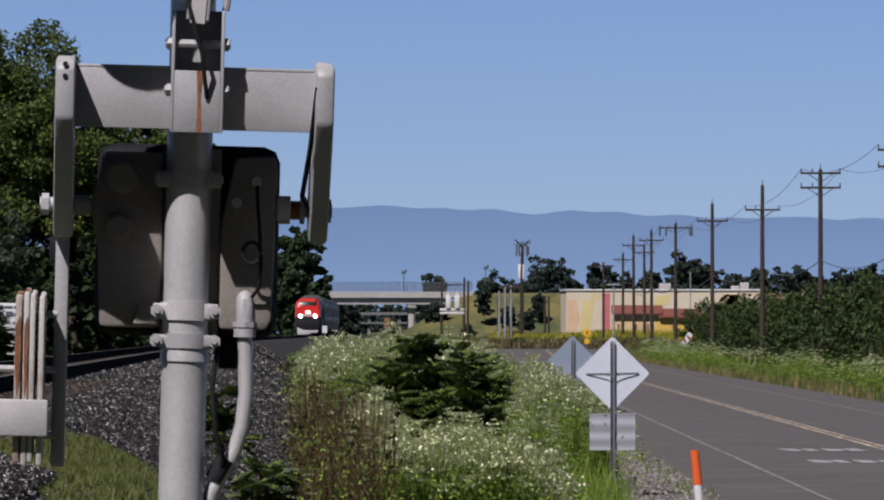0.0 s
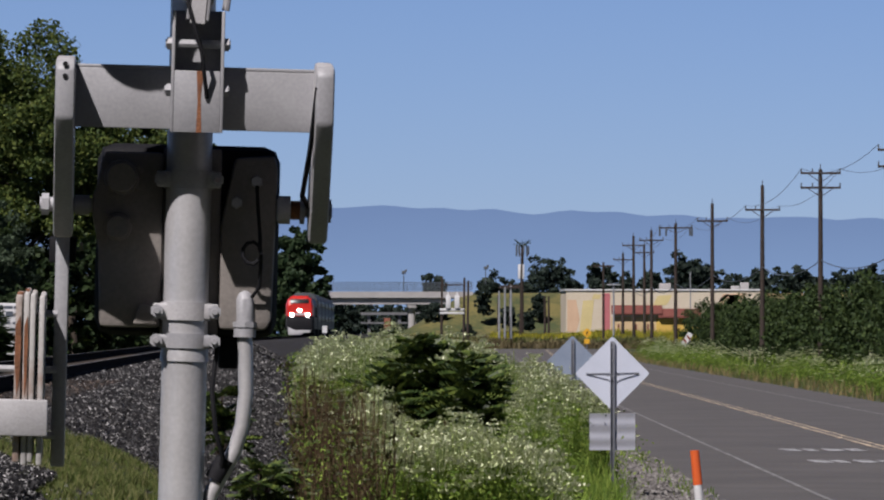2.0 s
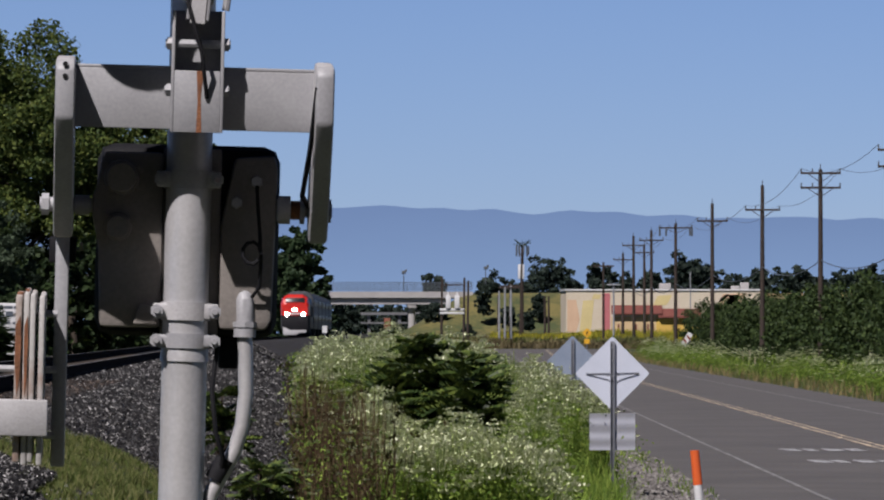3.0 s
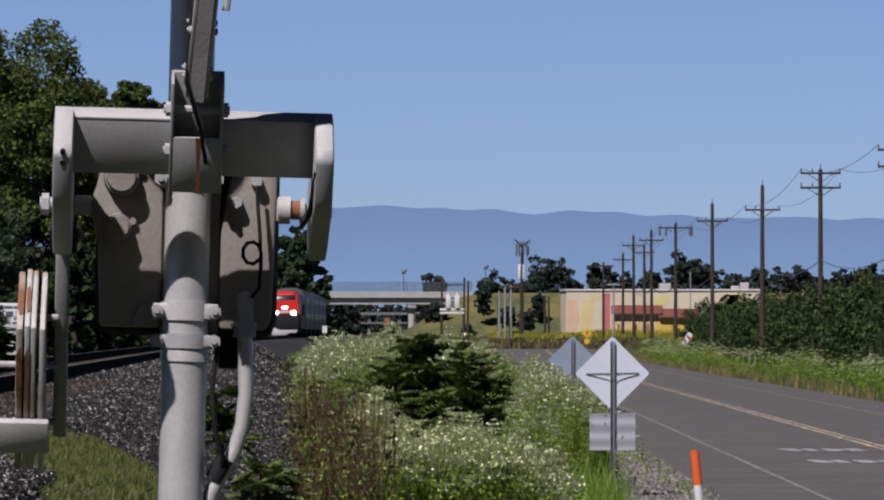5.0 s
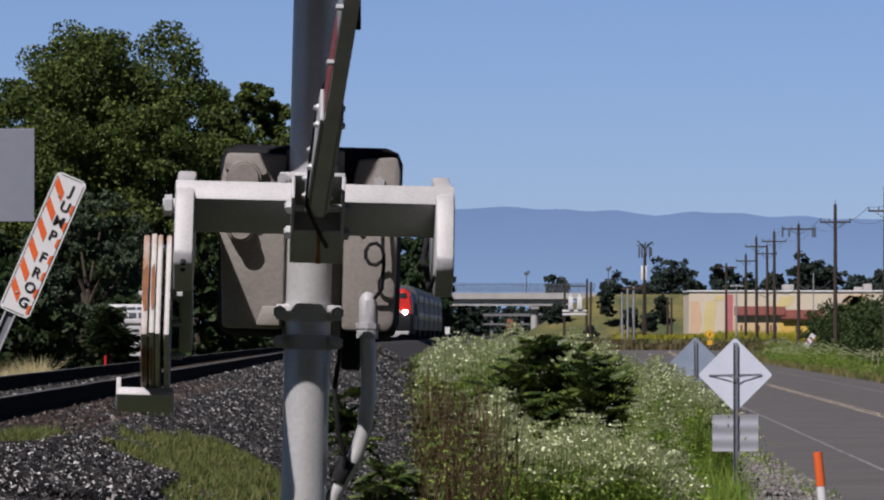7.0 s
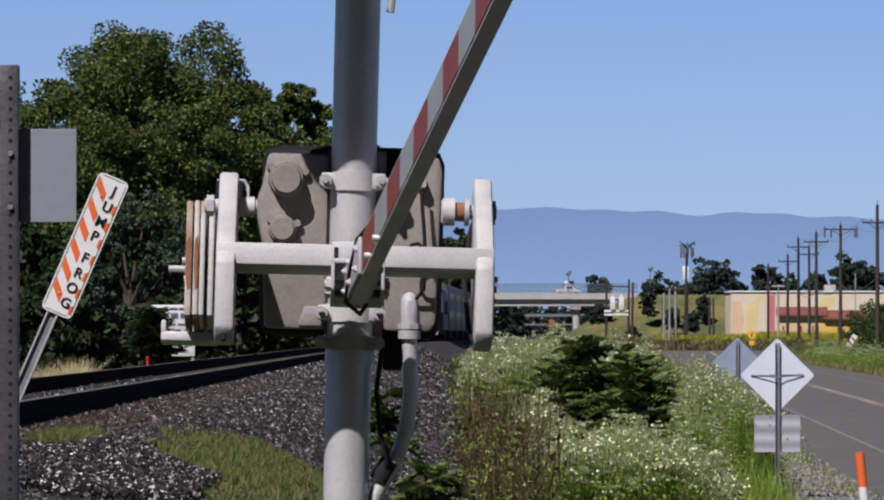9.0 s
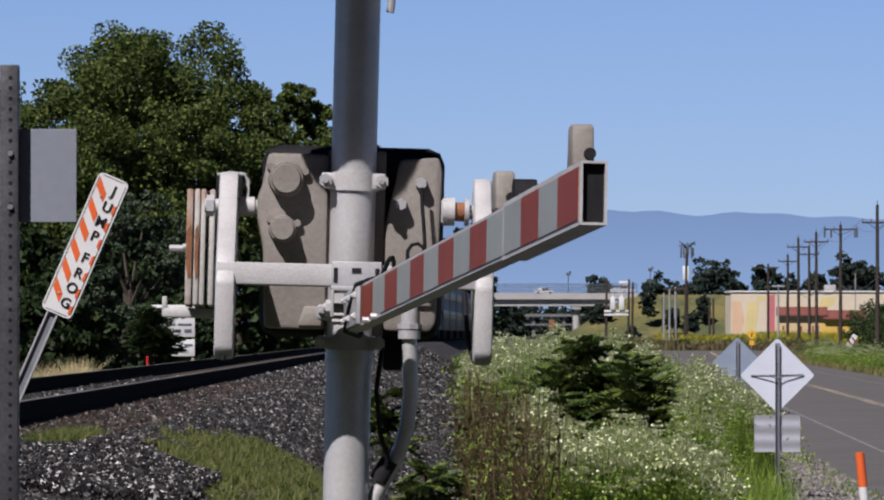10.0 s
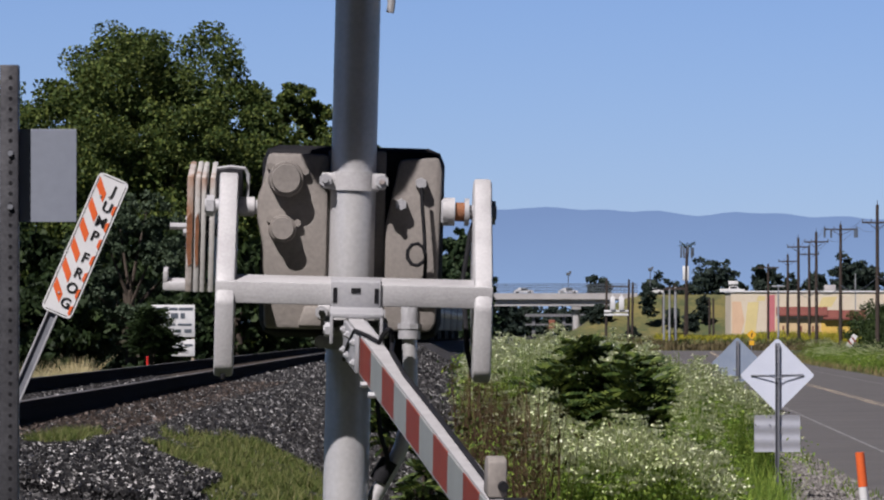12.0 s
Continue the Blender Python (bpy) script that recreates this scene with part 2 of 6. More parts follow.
def road_x(d):
    """The paved road's yellow line."""
    return 12.2 + 0.028 * (np.asarray(d, dtype=float) - 123)


def step(x, a, b):
    t = np.clip((np.asarray(x, dtype=float) - a) / (b - a), 0, 1)
    return t * t * (3 - 2 * t)


def ground_z(x, d):
    """Height of the land: the railway bank, the ditch, the road, the crossing's approach near by and the rise far off."""
    x, d = np.asarray(x, dtype=float), np.asarray(d, dtype=float)
    u = x - track_x(d)
    bank = np.interp(u, [-30, -7, -4.2, -1.9, 1.9, 4.6, 6.5, 9.0], [0.9, 0.9, 0.7, 1.70, 1.70, 0.35, 0.2, 0.0])
    away = bank + step(d, 430, 700) * (1.5 - 0.0) * step(u, 2.5, 9)
    near = np.interp(u, [-30, -1.9, 1.9, 3.2, 6, 14], [1.4, 1.70, 1.70, 1.52, 1.3, 0.6])
    k = step(d, 30, 46)
    return near * (1 - k) + away * k


# ---- ground ----
def strip_mesh(name, rows_d, edges, lift, mat, label, category="", kind="structure", parent=None):
    """A sheet laid on the land between edge lines x(d), at each depth of rows_d."""
    verts, faces = [], []
    w = len(edges)
    for d in rows_d:
        for e in edges:
            x = float(e(d))
            verts.append((x, d, float(ground_z(x, d)) + lift))
    for i in range(len(rows_d) - 1):
        for k in range(w - 1):
            a = i * w + k
            faces.append((a, a + 1, a + w + 1, a + w))
    ob = cloud(name, verts, faces, mat, parent, label, category, kind)
    for p in ob.data.polygons:
        p.use_smooth = True
    return ob


def build_ground():
    ds = np.concatenate([np.linspace(-40, 20, 7), np.linspace(24, 130, 90), np.linspace(134, 420, 60), np.linspace(430, 1400, 60), np.linspace(1500, 4900, 14)])
    us = np.concatenate([[-2600, -900, -300, -90, -40, -20], np.linspace(-14, 16, 61), [20, 25, 32, 42, 60, 120, 300, 900, 2600]])
    verts = np.array([(track_x(min(d, 1400)) + u, d, float(ground_z(track_x(min(d, 1400)) + u, d))) for d in ds for u in us])
    w = len(us)
    faces = [(i * w + k, i * w + k + 1, (i + 1) * w + k + 1, (i + 1) * w + k) for i in range(len(ds) - 1) for k in range(w - 1)]
    g = cloud("ground", verts, faces, GRASS_GROUND, None, "grassy ground with dry and green patches", "ground", "structure")
    for p in g.data.polygons:
        p.use_smooth = True


build_ground()

NEAR = np.concatenate([np.linspace(24, 130, 54), np.linspace(134, 420, 40), np.linspace(430, 1300, 40)])
ballast_bed = strip_mesh("ballast", NEAR, [lambda d, u=u: track_x(d) + u for u in (-4.0, -3, -1.9, -1.2, 0, 1.2, 1.9, 2.4, 2.9, 3.4, 3.9, 4.3)], 0.02,
                         BALLAST, "bank of dark grey crushed rock under the rails", "ballast")
ROAD_D = np.concatenate([np.linspace(20, 200, 40), np.linspace(210, 558, 43)])
strip_mesh("road", ROAD_D, [lambda d, u=u: road_x(d) + u for u in (-5.1, -3, 0, 3, 5.6)], 0.03, ASPHALT, "worn grey two-lane asphalt road", "road")
strip_mesh("gravel_verge", np.linspace(40, 130, 50), [lambda d, u=u: road_x(d) - 5.0 - u * float(1.0 - 0.95 * step(d, 95, 130)) for u in (2.6, 1.6, 0.8, 0.0)], 0.015, GRAVEL,
           "pale grey gravel verge beside the road", "gravel")


def painted_line(name, off, half, mat, label, d0, d1, n, lift=0.036):
    strip_mesh(name, np.linspace(d0, d1, n), [lambda d: road_x(d) + off - half, lambda d: road_x(d) + off + half], lift, mat, label, "road marking")


EDGE_LINE = material("worn_white_paint_line", (0.231, 0.231, 0.231), (0.105, 0.105, 0.105), 0.8, 0, 0.9, 9, 0.1, spread=(0.42, 0.6))
painted_line("yellow_line", -0.11, 0.05, YELLOW_LINE, "faded yellow centre line", 60, 548, 53)
painted_line("yellow_line", 0.11, 0.045, YELLOW_LINE, "faded yellow centre line", 60, 548, 53)
# the asphalt that the gate bars, between the camera and the mast
# never in view; added dark to cut light bounced onto the gate
CROSSING_ASPHALT = material("dark_asphalt", (0.038, 0.038, 0.041), (0.028, 0.028, 0.030), 0.9, 0, 1.2, 60, 0.3)
strip_mesh("crossing_road", np.linspace(-7, 16.5, 12), [lambda d, u=u: u for u in (-40, -20, -10, -5, 0, 5, 10, 20, 40)], 0.045, CROSSING_ASPHALT, "dark asphalt of the road over the crossing", "road")
painted_line("edge_line", -3.45, 0.04, EDGE_LINE, "faint white edge line", 60, 545, 48)
painted_line("edge_line", 3.5, 0.045, EDGE_LINE, "faint white edge line", 60, 545, 48)


# ---- railway ----
def build_rails():
    profile = [(-0.075, -0.17), (0.075, -0.17), (0.075, -0.155), (0.012, -0.13), (0.012, -0.045), (0.036, -0.035), (0.036, -0.003), (-0.036, -0.003), (-0.036, -0.035),
               (-0.012, -0.045), (-0.012, -0.13), (-0.075, -0.155)]
    ds = np.concatenate([np.linspace(15, 200, 38), np.linspace(210, 1300, 80)])
    for side in (-0.7535, 0.7535):
        verts, faces, n = [], [], len(profile)
        for d in ds:
            verts += [(float(track_x(d)) + side + a, d, RAIL_Z + b) for a, b in profile]
        for i in range(len(ds) - 1):
            faces += [(i * n + k, i * n + (k + 1) % n, (i + 1) * n + (k + 1) % n, (i + 1) * n + k) for k in range(n)]
        rail = cloud("rail", verts, faces, RAIL, None, "rust-brown steel rail with a polished head", "rail", "structure")
        hv = [(float(track_x(d)) + side + a, d, RAIL_Z + b) for d in ds for a, b in ((-0.03, 0.0), (0.03, 0.0))]
        hf = [(2 * i, 2 * i + 1, 2 * i + 3, 2 * i + 2) for i in range(len(ds) - 1)]
        cloud("rail_head", hv, hf, RAIL_TOP, rail, "polished running surface")


build_rails()


def build_ties():
    bm = bmesh.new()
    box(bm, -1.3, 1.3, -0.115, 0.115, -0.17, 0.0, 0.012)
    first = None
    for i in range(290):
        d = 26 + i * 0.5
        if first is None:
            first = part("tie", bm, TIE, ballast_bed, smooth=False)
            ob = first
        else:
            ob = new("tie", first.data)
            ob.parent = ballast_bed
        ob.matrix_basis = pose(float(track_x(d)) + random.uniform(-0.03, 0.03), d, RAIL_Z - 0.172 + random.uniform(-0.006, 0.004), 0, 0, random.uniform(-1, 1))


# ---- level crossing gate ----
GATE_TURN, ARM_TURN, LEAN = 1.5, 4.0, 1.43
gate = thing("crossing_gate", pose(-0.299, 18.05, 2.778, 0, LEAN, GATE_TURN), "aluminium-painted level crossing gate with a red and silver striped arm", "crossing gate")


def stripes(parent, s0, s1, half, z0, z1, x, lengths_from, mats, long=0.32):
    """Sheeting bands on an arm's two sides, proud of the metal."""
    s, k = lengths_from, 0
    while s < s1 - 0.02:
        e = min(s + long, s1)
        bm = bmesh.new()
        box(bm, x - half - 0.0025, x + half + 0.0025, -e, -max(s, s0), z0, z1)
        part("stripe", bm, mats[k % 2], parent, "red sheeting band" if mats[k % 2] is RED else "silver sheeting band", False)
        s, k = e, k + 1


SHAFT_Y = 0.055


def build_gate():
    bm = bmesh.new()
    tube(bm, (0, 0, -2.2), (0, 0, 2.6), 0.069, n=32)
    part("mast", bm, MAST_PAINT, gate, "dull aluminium-painted steel mast")
    # the drive's housing behind the mast
    bm = bmesh.new()
    box(bm, -0.279, 0.28, 0.13, 0.42, -0.395, 0.193, 0.05)
    housing = part("housing", bm, DARK, gate, "dark drive housing with rounded corners")
    housing.location = (0, -0.065, 0)
    bm = bmesh.new()
    slab(bm, [(-0.279, 0.06), (-0.262, 0.165), (-0.075, 0.165), (-0.075, -0.37), (-0.262, -0.37), (-0.272, -0.12), (-0.292, -0.03), (-0.292, 0.03)], "y", 0.08, 0.135, 0.014)
    part("cover", bm, BOX_PAINT, housing, "dusty grey-brown cover")
    bm = bmesh.new()
    slab(bm, [(0.10, -0.37), (0.10, -0.05), (0.14, 0.155), (0.262, 0.165), (0.272, 0.12), (0.262, -0.34), (0.245, -0.37)], "y", 0.085, 0.135, 0.014)
    part("cover", bm, BOX_PAINT, housing, "dusty grey-brown cover")
    bm = bmesh.new()
    box(bm, -0.078, 0.10, 0.10, 0.135, -0.39, 0.18, 0.008)
    part("flange", bm, BOX_PAINT, housing)
    for x, z, r, out in ((-0.205, 0.086, 0.046, 0.075), (-0.213, -0.066, 0.036, 0.07)):
        bm = bmesh.new()
        tube(bm, (x, 0.09, z), (x, 0.085 - out * 0.6, z), r * 1.25, r * 1.1, 24)
        tube(bm, (x, 0.085 - out * 0.6, z), (x, 0.085 - out, z), r, r * 0.92, 24)
        part("boss", bm, BOX_PAINT, housing, "round cast cover boss")
        for k in range(3):
            a = k * 2.1 + 0.4
            bm = bmesh.new()
            tube(bm, (x + r * 1.35 * math.cos(a), 0.085, z + r * 1.35 * math.sin(a)), (x + r * 1.35 * math.cos(a), 0.06, z + r * 1.35 * math.sin(a)), 0.012, n=6)
            part("boss_bolt", bm, BOX_PAINT, housing)
    for x, z in ((0.207, 0.083), (0.147, 0.017), (-0.05, -0.19)):
        bm = bmesh.new()
        tube(bm, (x, 0.10, z), (x, 0.045, z), 0.02, 0.017, 6)
        part("bolt", bm, GALV, housing)
    bm = bmesh.new()
    slab(bm, [(-0.14, -0.30), (-0.08, -0.30), (-0.08, -0.36), (-0.16, -0.36)], "y", 0.05, 0.085, 0.006)
    part("latch", bm, BOX_PAINT, housing)
    # clamps round the mast
    for z0, z1, w, mat in ((0.055, 0.112, 0.098, WHITE_PAINT), (-0.345, -0.290, 0.100, WHITE_PAINT), (-0.43, -0.385, 0.100, GALV)):
        bm = bmesh.new()
        tube(bm, (0, 0, z0), (0, 0, z1), 0.077, n=28)
        box(bm, -w, w, -0.052, -0.026, z0 + 0.004, z1 - 0.004, 0.006)
        box(bm, -w, w, 0.02, 0.18, z0 + 0.006, z1 - 0.006, 0.005)
        clamp = part("clamp", bm, mat, gate, "painted pole clamp with hexagon nuts")
        for x in (-w + 0.012, w - 0.012):
            zc = (z0 + z1) / 2
            bm = bmesh.new()
            tube(bm, (x, -0.05, zc), (x, -0.076, zc), 0.021, 0.021, 6)
            part("nut", bm, GALV, clamp)
            bm = bmesh.new()
            tube(bm, (x, -0.076, zc), (x, -0.093, zc), 0.010, 0.009, 10)
            part("stud", bm, STAINED, clamp, "rust-stained stud")
    bm = bmesh.new()
    tube(bm, (0, 0, -0.47), (0, 0, -0.43), 0.075, 0.071, 28)
    part("collar", bm, MAST_PAINT, gate)
    # cable conduit
    bm = bmesh.new()
    bent(bm, [(0.18, 0.10, -0.24), (0.18, 0.05, -0.255), (0.18, 0.02, -0.285), (0.182, 0.02, -0.33), (0.182, 0.02, -0.38)], 0.027, 14)
    elbow = part("conduit_elbow", bm, GALV, gate, "shiny conduit elbow")
    bm = bmesh.new()
    tube(bm, (0.182, 0.02, -0.345), (0.182, 0.02, -0.362), 0.036, 0.036, 8)
    tube(bm, (0.182, 0.02, -0.366), (0.182, 0.02, -0.392), 0.034, 0.034, 18)
    part("gland_nut", bm, GALV, elbow)
    bm = bmesh.new()
    bent(bm, [(0.182, 0.02, -0.38), (0.186, 0.02, -0.45), (0.190, 0.02, -0.56), (0.182, 0.02, -0.66), (0.160, 0.02, -0.74), (0.125, 0.02, -0.81), (0.092, 0.02, -0.87), (0.07, 0.02, -0.95), (0.065, 0.02, -1.2)], 0.023, 14)
    part("conduit", bm, MAST_PAINT, gate, "pale grey flexible conduit")
    bm = bmesh.new()
    box(bm, 0.105, 0.165, 0.10, 0.2, -0.49, -0.39, 0.01)
    part("junction_box", bm, DARK, gate)
    for pts in (((0.10, -0.02, -0.42), (0.085, -0.05, -0.55), (0.10, -0.05, -0.68), (0.125, -0.02, -0.76), (0.12, 0.0, -0.80)),):
        bm = bmesh.new()
        bent(bm, pts, 0.0075, 7)
        part("cable", bm, DARK, gate, "black cable")
    bm = bmesh.new()
    bent(bm, [(0.207, -0.03, 0.07), (0.212, -0.035, 0.0), (0.22, -0.035, -0.08), (0.222, -0.035, -0.13)]
         + [(0.196 + 0.028 * math.cos(a * 0.7), -0.04 - 0.002 * a, -0.135 + 0.034 * math.sin(a * 0.7)) for a in range(10)]
         + [(0.225, -0.04, -0.17), (0.222, -0.02, -0.24), (0.20, 0.0, -0.27)], 0.006, 6)
    part("cable", bm, DARK, gate, "black cable with a loop")
    bm = bmesh.new()
    tube(bm, (0.135, 0.02, -0.765), (0.10, 0.02, -0.83), 0.031, 0.031, 14)
    part("tape_wrap", bm, DARK, gate)
    # pivot shaft
    bm = bmesh.new()
    tube(bm, (-0.452, SHAFT_Y, 0), (-0.27, SHAFT_Y, 0), 0.022, n=16)
    box(bm, -0.285, -0.265, SHAFT_Y - 0.03, 0.26, -0.035, 0.035, 0.004)
    tube(bm, (-0.447, SHAFT_Y, 0), (-0.424, SHAFT_Y, 0), 0.033, n=6)
    part("shaft", bm, GALV, gate, "pivot shaft")
    bm = bmesh.new()
    tube(bm, (0.262, SHAFT_Y, 0), (0.44, SHAFT_Y, 0), 0.022, n=16)
    box(bm, 0.27, 0.29, SHAFT_Y - 0.03, 0.26, -0.035, 0.035, 0.004)
    tube(bm, (0.418, SHAFT_Y, 0), (0.437, SHAFT_Y, 0), 0.036, n=6)
    shaft = part("shaft", bm, GALV, gate, "pivot shaft")
    for x0, x1, r, mat in ((-0.345, -0.30, 0.030, WHITE_PAINT), (0.275, 0.312, 0.043, WHITE_PAINT), (0.314, 0.342, 0.029, RUST), (0.342, 0.356, 0.042, GALV)):
        bm = bmesh.new()
        tube(bm, (x0, SHAFT_Y, 0), (x1, SHAFT_Y, 0), r, r, 18)
        part("shaft_collar", bm, mat, shaft)
    # unseen flashing lamps on their arm higher up, placed to shade the mast
    bm = bmesh.new()
    tube(bm, (-0.36, -0.52, 1.02), (0.42, -0.52, 1.02), 0.03, n=12)
    tube(bm, (0, -0.52, 1.02), (0, 0, 1.02), 0.03, n=12)
    part("lamp_arm", bm, MAST_PAINT, gate)
    for x in (-0.36, 0.42):
        bm = bmesh.new()
        tube(bm, (x, -0.55, 1.02), (x, -0.52, 1.02), 0.18, 0.18, 28)
        lamp = part("signal_disc", bm, DARK, gate, "round black lamp background")
        bm = bmesh.new()
        tube(bm, (x, -0.55, 1.06), (x, -0.62, 1.06), 0.11, 0.11, 20)
        part("lamp_hood", bm, DARK, lamp)
    # unseen drum added above the view to stretch the mast's shadow upwards
    bm = bmesh.new()
    tube(bm, (-0.40, -0.58, 1.32), (-0.40, -0.46, 1.32), 0.15, 0.13, 24)
    tube(bm, (-0.36, -0.52, 1.02), (-0.40, -0.52, 1.32), 0.03, n=10)
    part("shadow_drum", bm, GALV, gate, "unseen drum added to shade the mast")
    # small fitting on the mast's side
    bm = bmesh.new()
    bent(bm, [(0.07, -0.02, 0.75), (0.092, -0.03, 0.70), (0.102, -0.03, 0.63), (0.098, -0.03, 0.60)], 0.012, 8)
    part("cable_loop", bm, GALV, gate)


def build_arm():
    """The swinging part: frame, weights and arm, about the shaft; the arm points along -y when level."""
    bm = bmesh.new()
    # front crossbar, a channel between the two side arms
    box(bm, -0.42, 0.41, -0.432, -0.422, -0.245, -0.18, 0.003)
    box(bm, -0.42, 0.41, -0.422, -0.242, -0.19, -0.18, 0.003)
    box(bm, -0.42, 0.41, -0.422, -0.242, -0.245, -0.237, 0.003)
    frame_part = part("swing_frame", bm, WHITE_PAINT, gate, "white-painted swinging frame")
    frame_part.location = (0, SHAFT_Y, 0)
    bm = bmesh.new()
    box(bm, -0.075, 0.075, -0.442, -0.433, -0.250, -0.172, 0.003)
    box(bm, -0.075, 0.075, -0.434, -0.34, -0.178, -0.170, 0.003)
    part("saddle_plate", bm, GALV, frame_part, "grey clamped saddle plate")
    # thin dark blocks stand in for the shade in the saddle's slots
    for x, w in ((-0.062, 0.006), (0.0, 0.014), (0.062, 0.006)):
        bm = bmesh.new()
        box(bm, x - w, x + w, -0.4445, -0.4415, -0.205 if w > 0.01 else -0.235, -0.19)
        part("saddle_slot", bm, DARK, frame_part, "dark block standing in for a shaded slot", False)
    bm = bmesh.new()
    box(bm, -0.432, -0.350, 0.10, 0.18, 0.02, 0.098, 0.006)
    part("weight_cap", bm, DARK, frame_part, "black cap behind the side arm")
    bm = bmesh.new()
    bent(bm, [(-0.43, 0.14, 0.10), (-0.39, 0.14, 0.107), (-0.345, 0.14, 0.103), (-0.335, 0.14, 0.085), (-0.335, 0.12, 0.0)], 0.006, 6)
    part("wire_hook", bm, GALV, frame_part, "bent steel wire")
    shape = [(0.10, -0.02), (0.075, 0.07), (0.0, 0.105), (-0.05, 0.095), (-0.10, 0.05), (-0.40, -0.16), (-0.455, -0.24), (-0.445, -0.44), (-0.42, -0.47), (-0.27, -0.47), (-0.20, -0.42), (0.0, -0.25), (0.095, -0.15)]
    bm = bmesh.new()
    slab(bm, shape, "x", 0.355, 0.411, 0.012)
    part("side_arm", bm, WHITE_PAINT, frame_part, "white-painted side arm")
    bm = bmesh.new()
    slab(bm, shape, "x", -0.42, -0.362, 0.010)
    part("side_arm", bm, WHITE_PAINT, frame_part, "white-painted side arm")
    bm = bmesh.new()
    slab(bm, [(0.02, 0.05), (0.8, 0.045), (0.8, -0.05), (0.02, -0.05)], "x", -0.412, -0.37, 0.008)
    part("weight_arm", bm, WHITE_PAINT, frame_part, "arm that carries the weights")
    for x0, x1, y0, y1, mat in ((-0.524, -0.504, 0.27, 0.77, RUST_WHITE), (-0.499, -0.482, 0.26, 0.78, WEIGHT), (-0.480, -0.464, 0.265, 0.77, WEIGHT), (-0.453, -0.436, 0.27, 0.78, WEIGHT)):
        bm = bmesh.new()
        box(bm, x0, x1, y0, y1, -0.30, 0.06, 0.005)
        part("counterweight", bm, mat, frame_part, "rust-streaked counterweight plate")
    for x, w in ((-0.514, 0.009), (-0.4905, 0.006)):
        bm = bmesh.new()
        slab(bm, [(x - w, -0.07), (x + w * 0.4, -0.05), (x + w, -0.10), (x + w * 0.7, -0.16), (x + w * 0.9, -0.21), (x - w * 0.3, -0.22), (x - w, -0.17)], "y", 0.2575 if x > -0.5 else 0.2675, 0.275)
        part("rust_patch", bm, RUST, frame_part, "orange rust patch", False)
        bm = bmesh.new()
        slab(bm, [(x - w, 0.36), (x + w * 0.5, 0.33), (x + w, 0.40), (x + w * 0.6, 0.52), (x - w * 0.2, 0.57), (x - w, 0.47)], "z", -0.3025, -0.295)
        part("rust_patch", bm, RUST, frame_part, "orange rust patch", False)
    bm = bmesh.new()
    box(bm, -0.60, -0.42, 0.58, 0.69, -0.335, -0.305, 0.006)
    box(bm, -0.60, -0.585, 0.58, 0.69, -0.31, -0.27, 0.004)
    part("weight_bracket", bm, WHITE_PAINT, frame_part)
    for y, end in ((0.33, -0.535), (0.5, -0.58), (0.7, -0.535)):
        bm = bmesh.new()
        tube(bm, (end, y, -0.12), (-0.40, y, -0.12), 0.011, n=8)
        part("weight_bolt", bm, GALV, frame_part)
    # dark plugs paint the shade of the side arm's bolt holes
    for y in (-0.395, -0.43):
        bm = bmesh.new()
        tube(bm, (-0.391, y, -0.46), (-0.391, y, -0.474), 0.008, n=10)
        part("bolt_hole", bm, DARK, frame_part)
    # adaptor channel between the crossbar and the arm
    bm = bmesh.new()
    box(bm, -0.076, 0.082, -0.60, -0.235, -0.262, -0.248, 0.003)
    box(bm, -0.076, -0.066, -0.60, -0.235, -0.34, -0.25, 0.003)
    box(bm, 0.072, 0.082, -0.60, -0.235, -0.34, -0.25, 0.003)
    box(bm, -0.066, 0.072, -0.42, -0.235, -0.34, -0.332, 0.002)
    part("adaptor", bm, GALV, frame_part, "galvanised arm adaptor")
    bm = bmesh.new()
    slab(bm, [(0.000, -0.42), (0.021, -0.42), (0.014, -0.34), (0.018, -0.235), (0.002, -0.235), (0.005, -0.33)], "z", -0.3415, -0.339)
    part("rust_streak", bm, RUST, frame_part, "orange rust streak", False)
    for s in (0.36, 0.50):
        bm = bmesh.new()
        tube(bm, (-0.095, -s, -0.31), (0.10, -s, -0.31), 0.013, n=8)
        tube(bm, (-0.090, -s, -0.31), (-0.076, -s, -0.31), 0.022, n=6)
        tube(bm, (0.082, -s, -0.31), (0.096, -s, -0.31), 0.022, n=6)
        part("pin", bm, GALV, frame_part)
    # the arm: two hollow sections, the outer one slipped over the inner
    x, half, wide = -0.021, 0.022, 0.027
    for s0, s1, z0, z1, h in ((0.56, 5.00, -0.388, -0.271, half), (4.97, 6.43, -0.393, -0.266, wide)):
        bm = bmesh.new()
        w = 0.005
        box(bm, x - h, x - h + w, -s1, -s0, z0, z1)
        box(bm, x + h - w, x + h, -s1, -s0, z0, z1)
        box(bm, x - h + w, x + h - w, -s1, -s0, z0, z0 + w)
        box(bm, x - h + w, x + h - w, -s1, -s0, z1 - w, z1)
        part("arm", bm, WHITE_PAINT, frame_part, "hollow white arm section", False)
    stripes(frame_part, 1.09, 4.97, half, -0.380, -0.279, x, 1.09, (RED, SILVER), 0.39)
    stripes(frame_part, 5.02, 6.40, wide, -0.382, -0.277, x, 5.02, (SILVER, RED), 0.345)
    # a dark filler paints the shade inside the hollow arm
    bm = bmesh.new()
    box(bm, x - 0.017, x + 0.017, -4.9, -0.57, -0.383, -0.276)
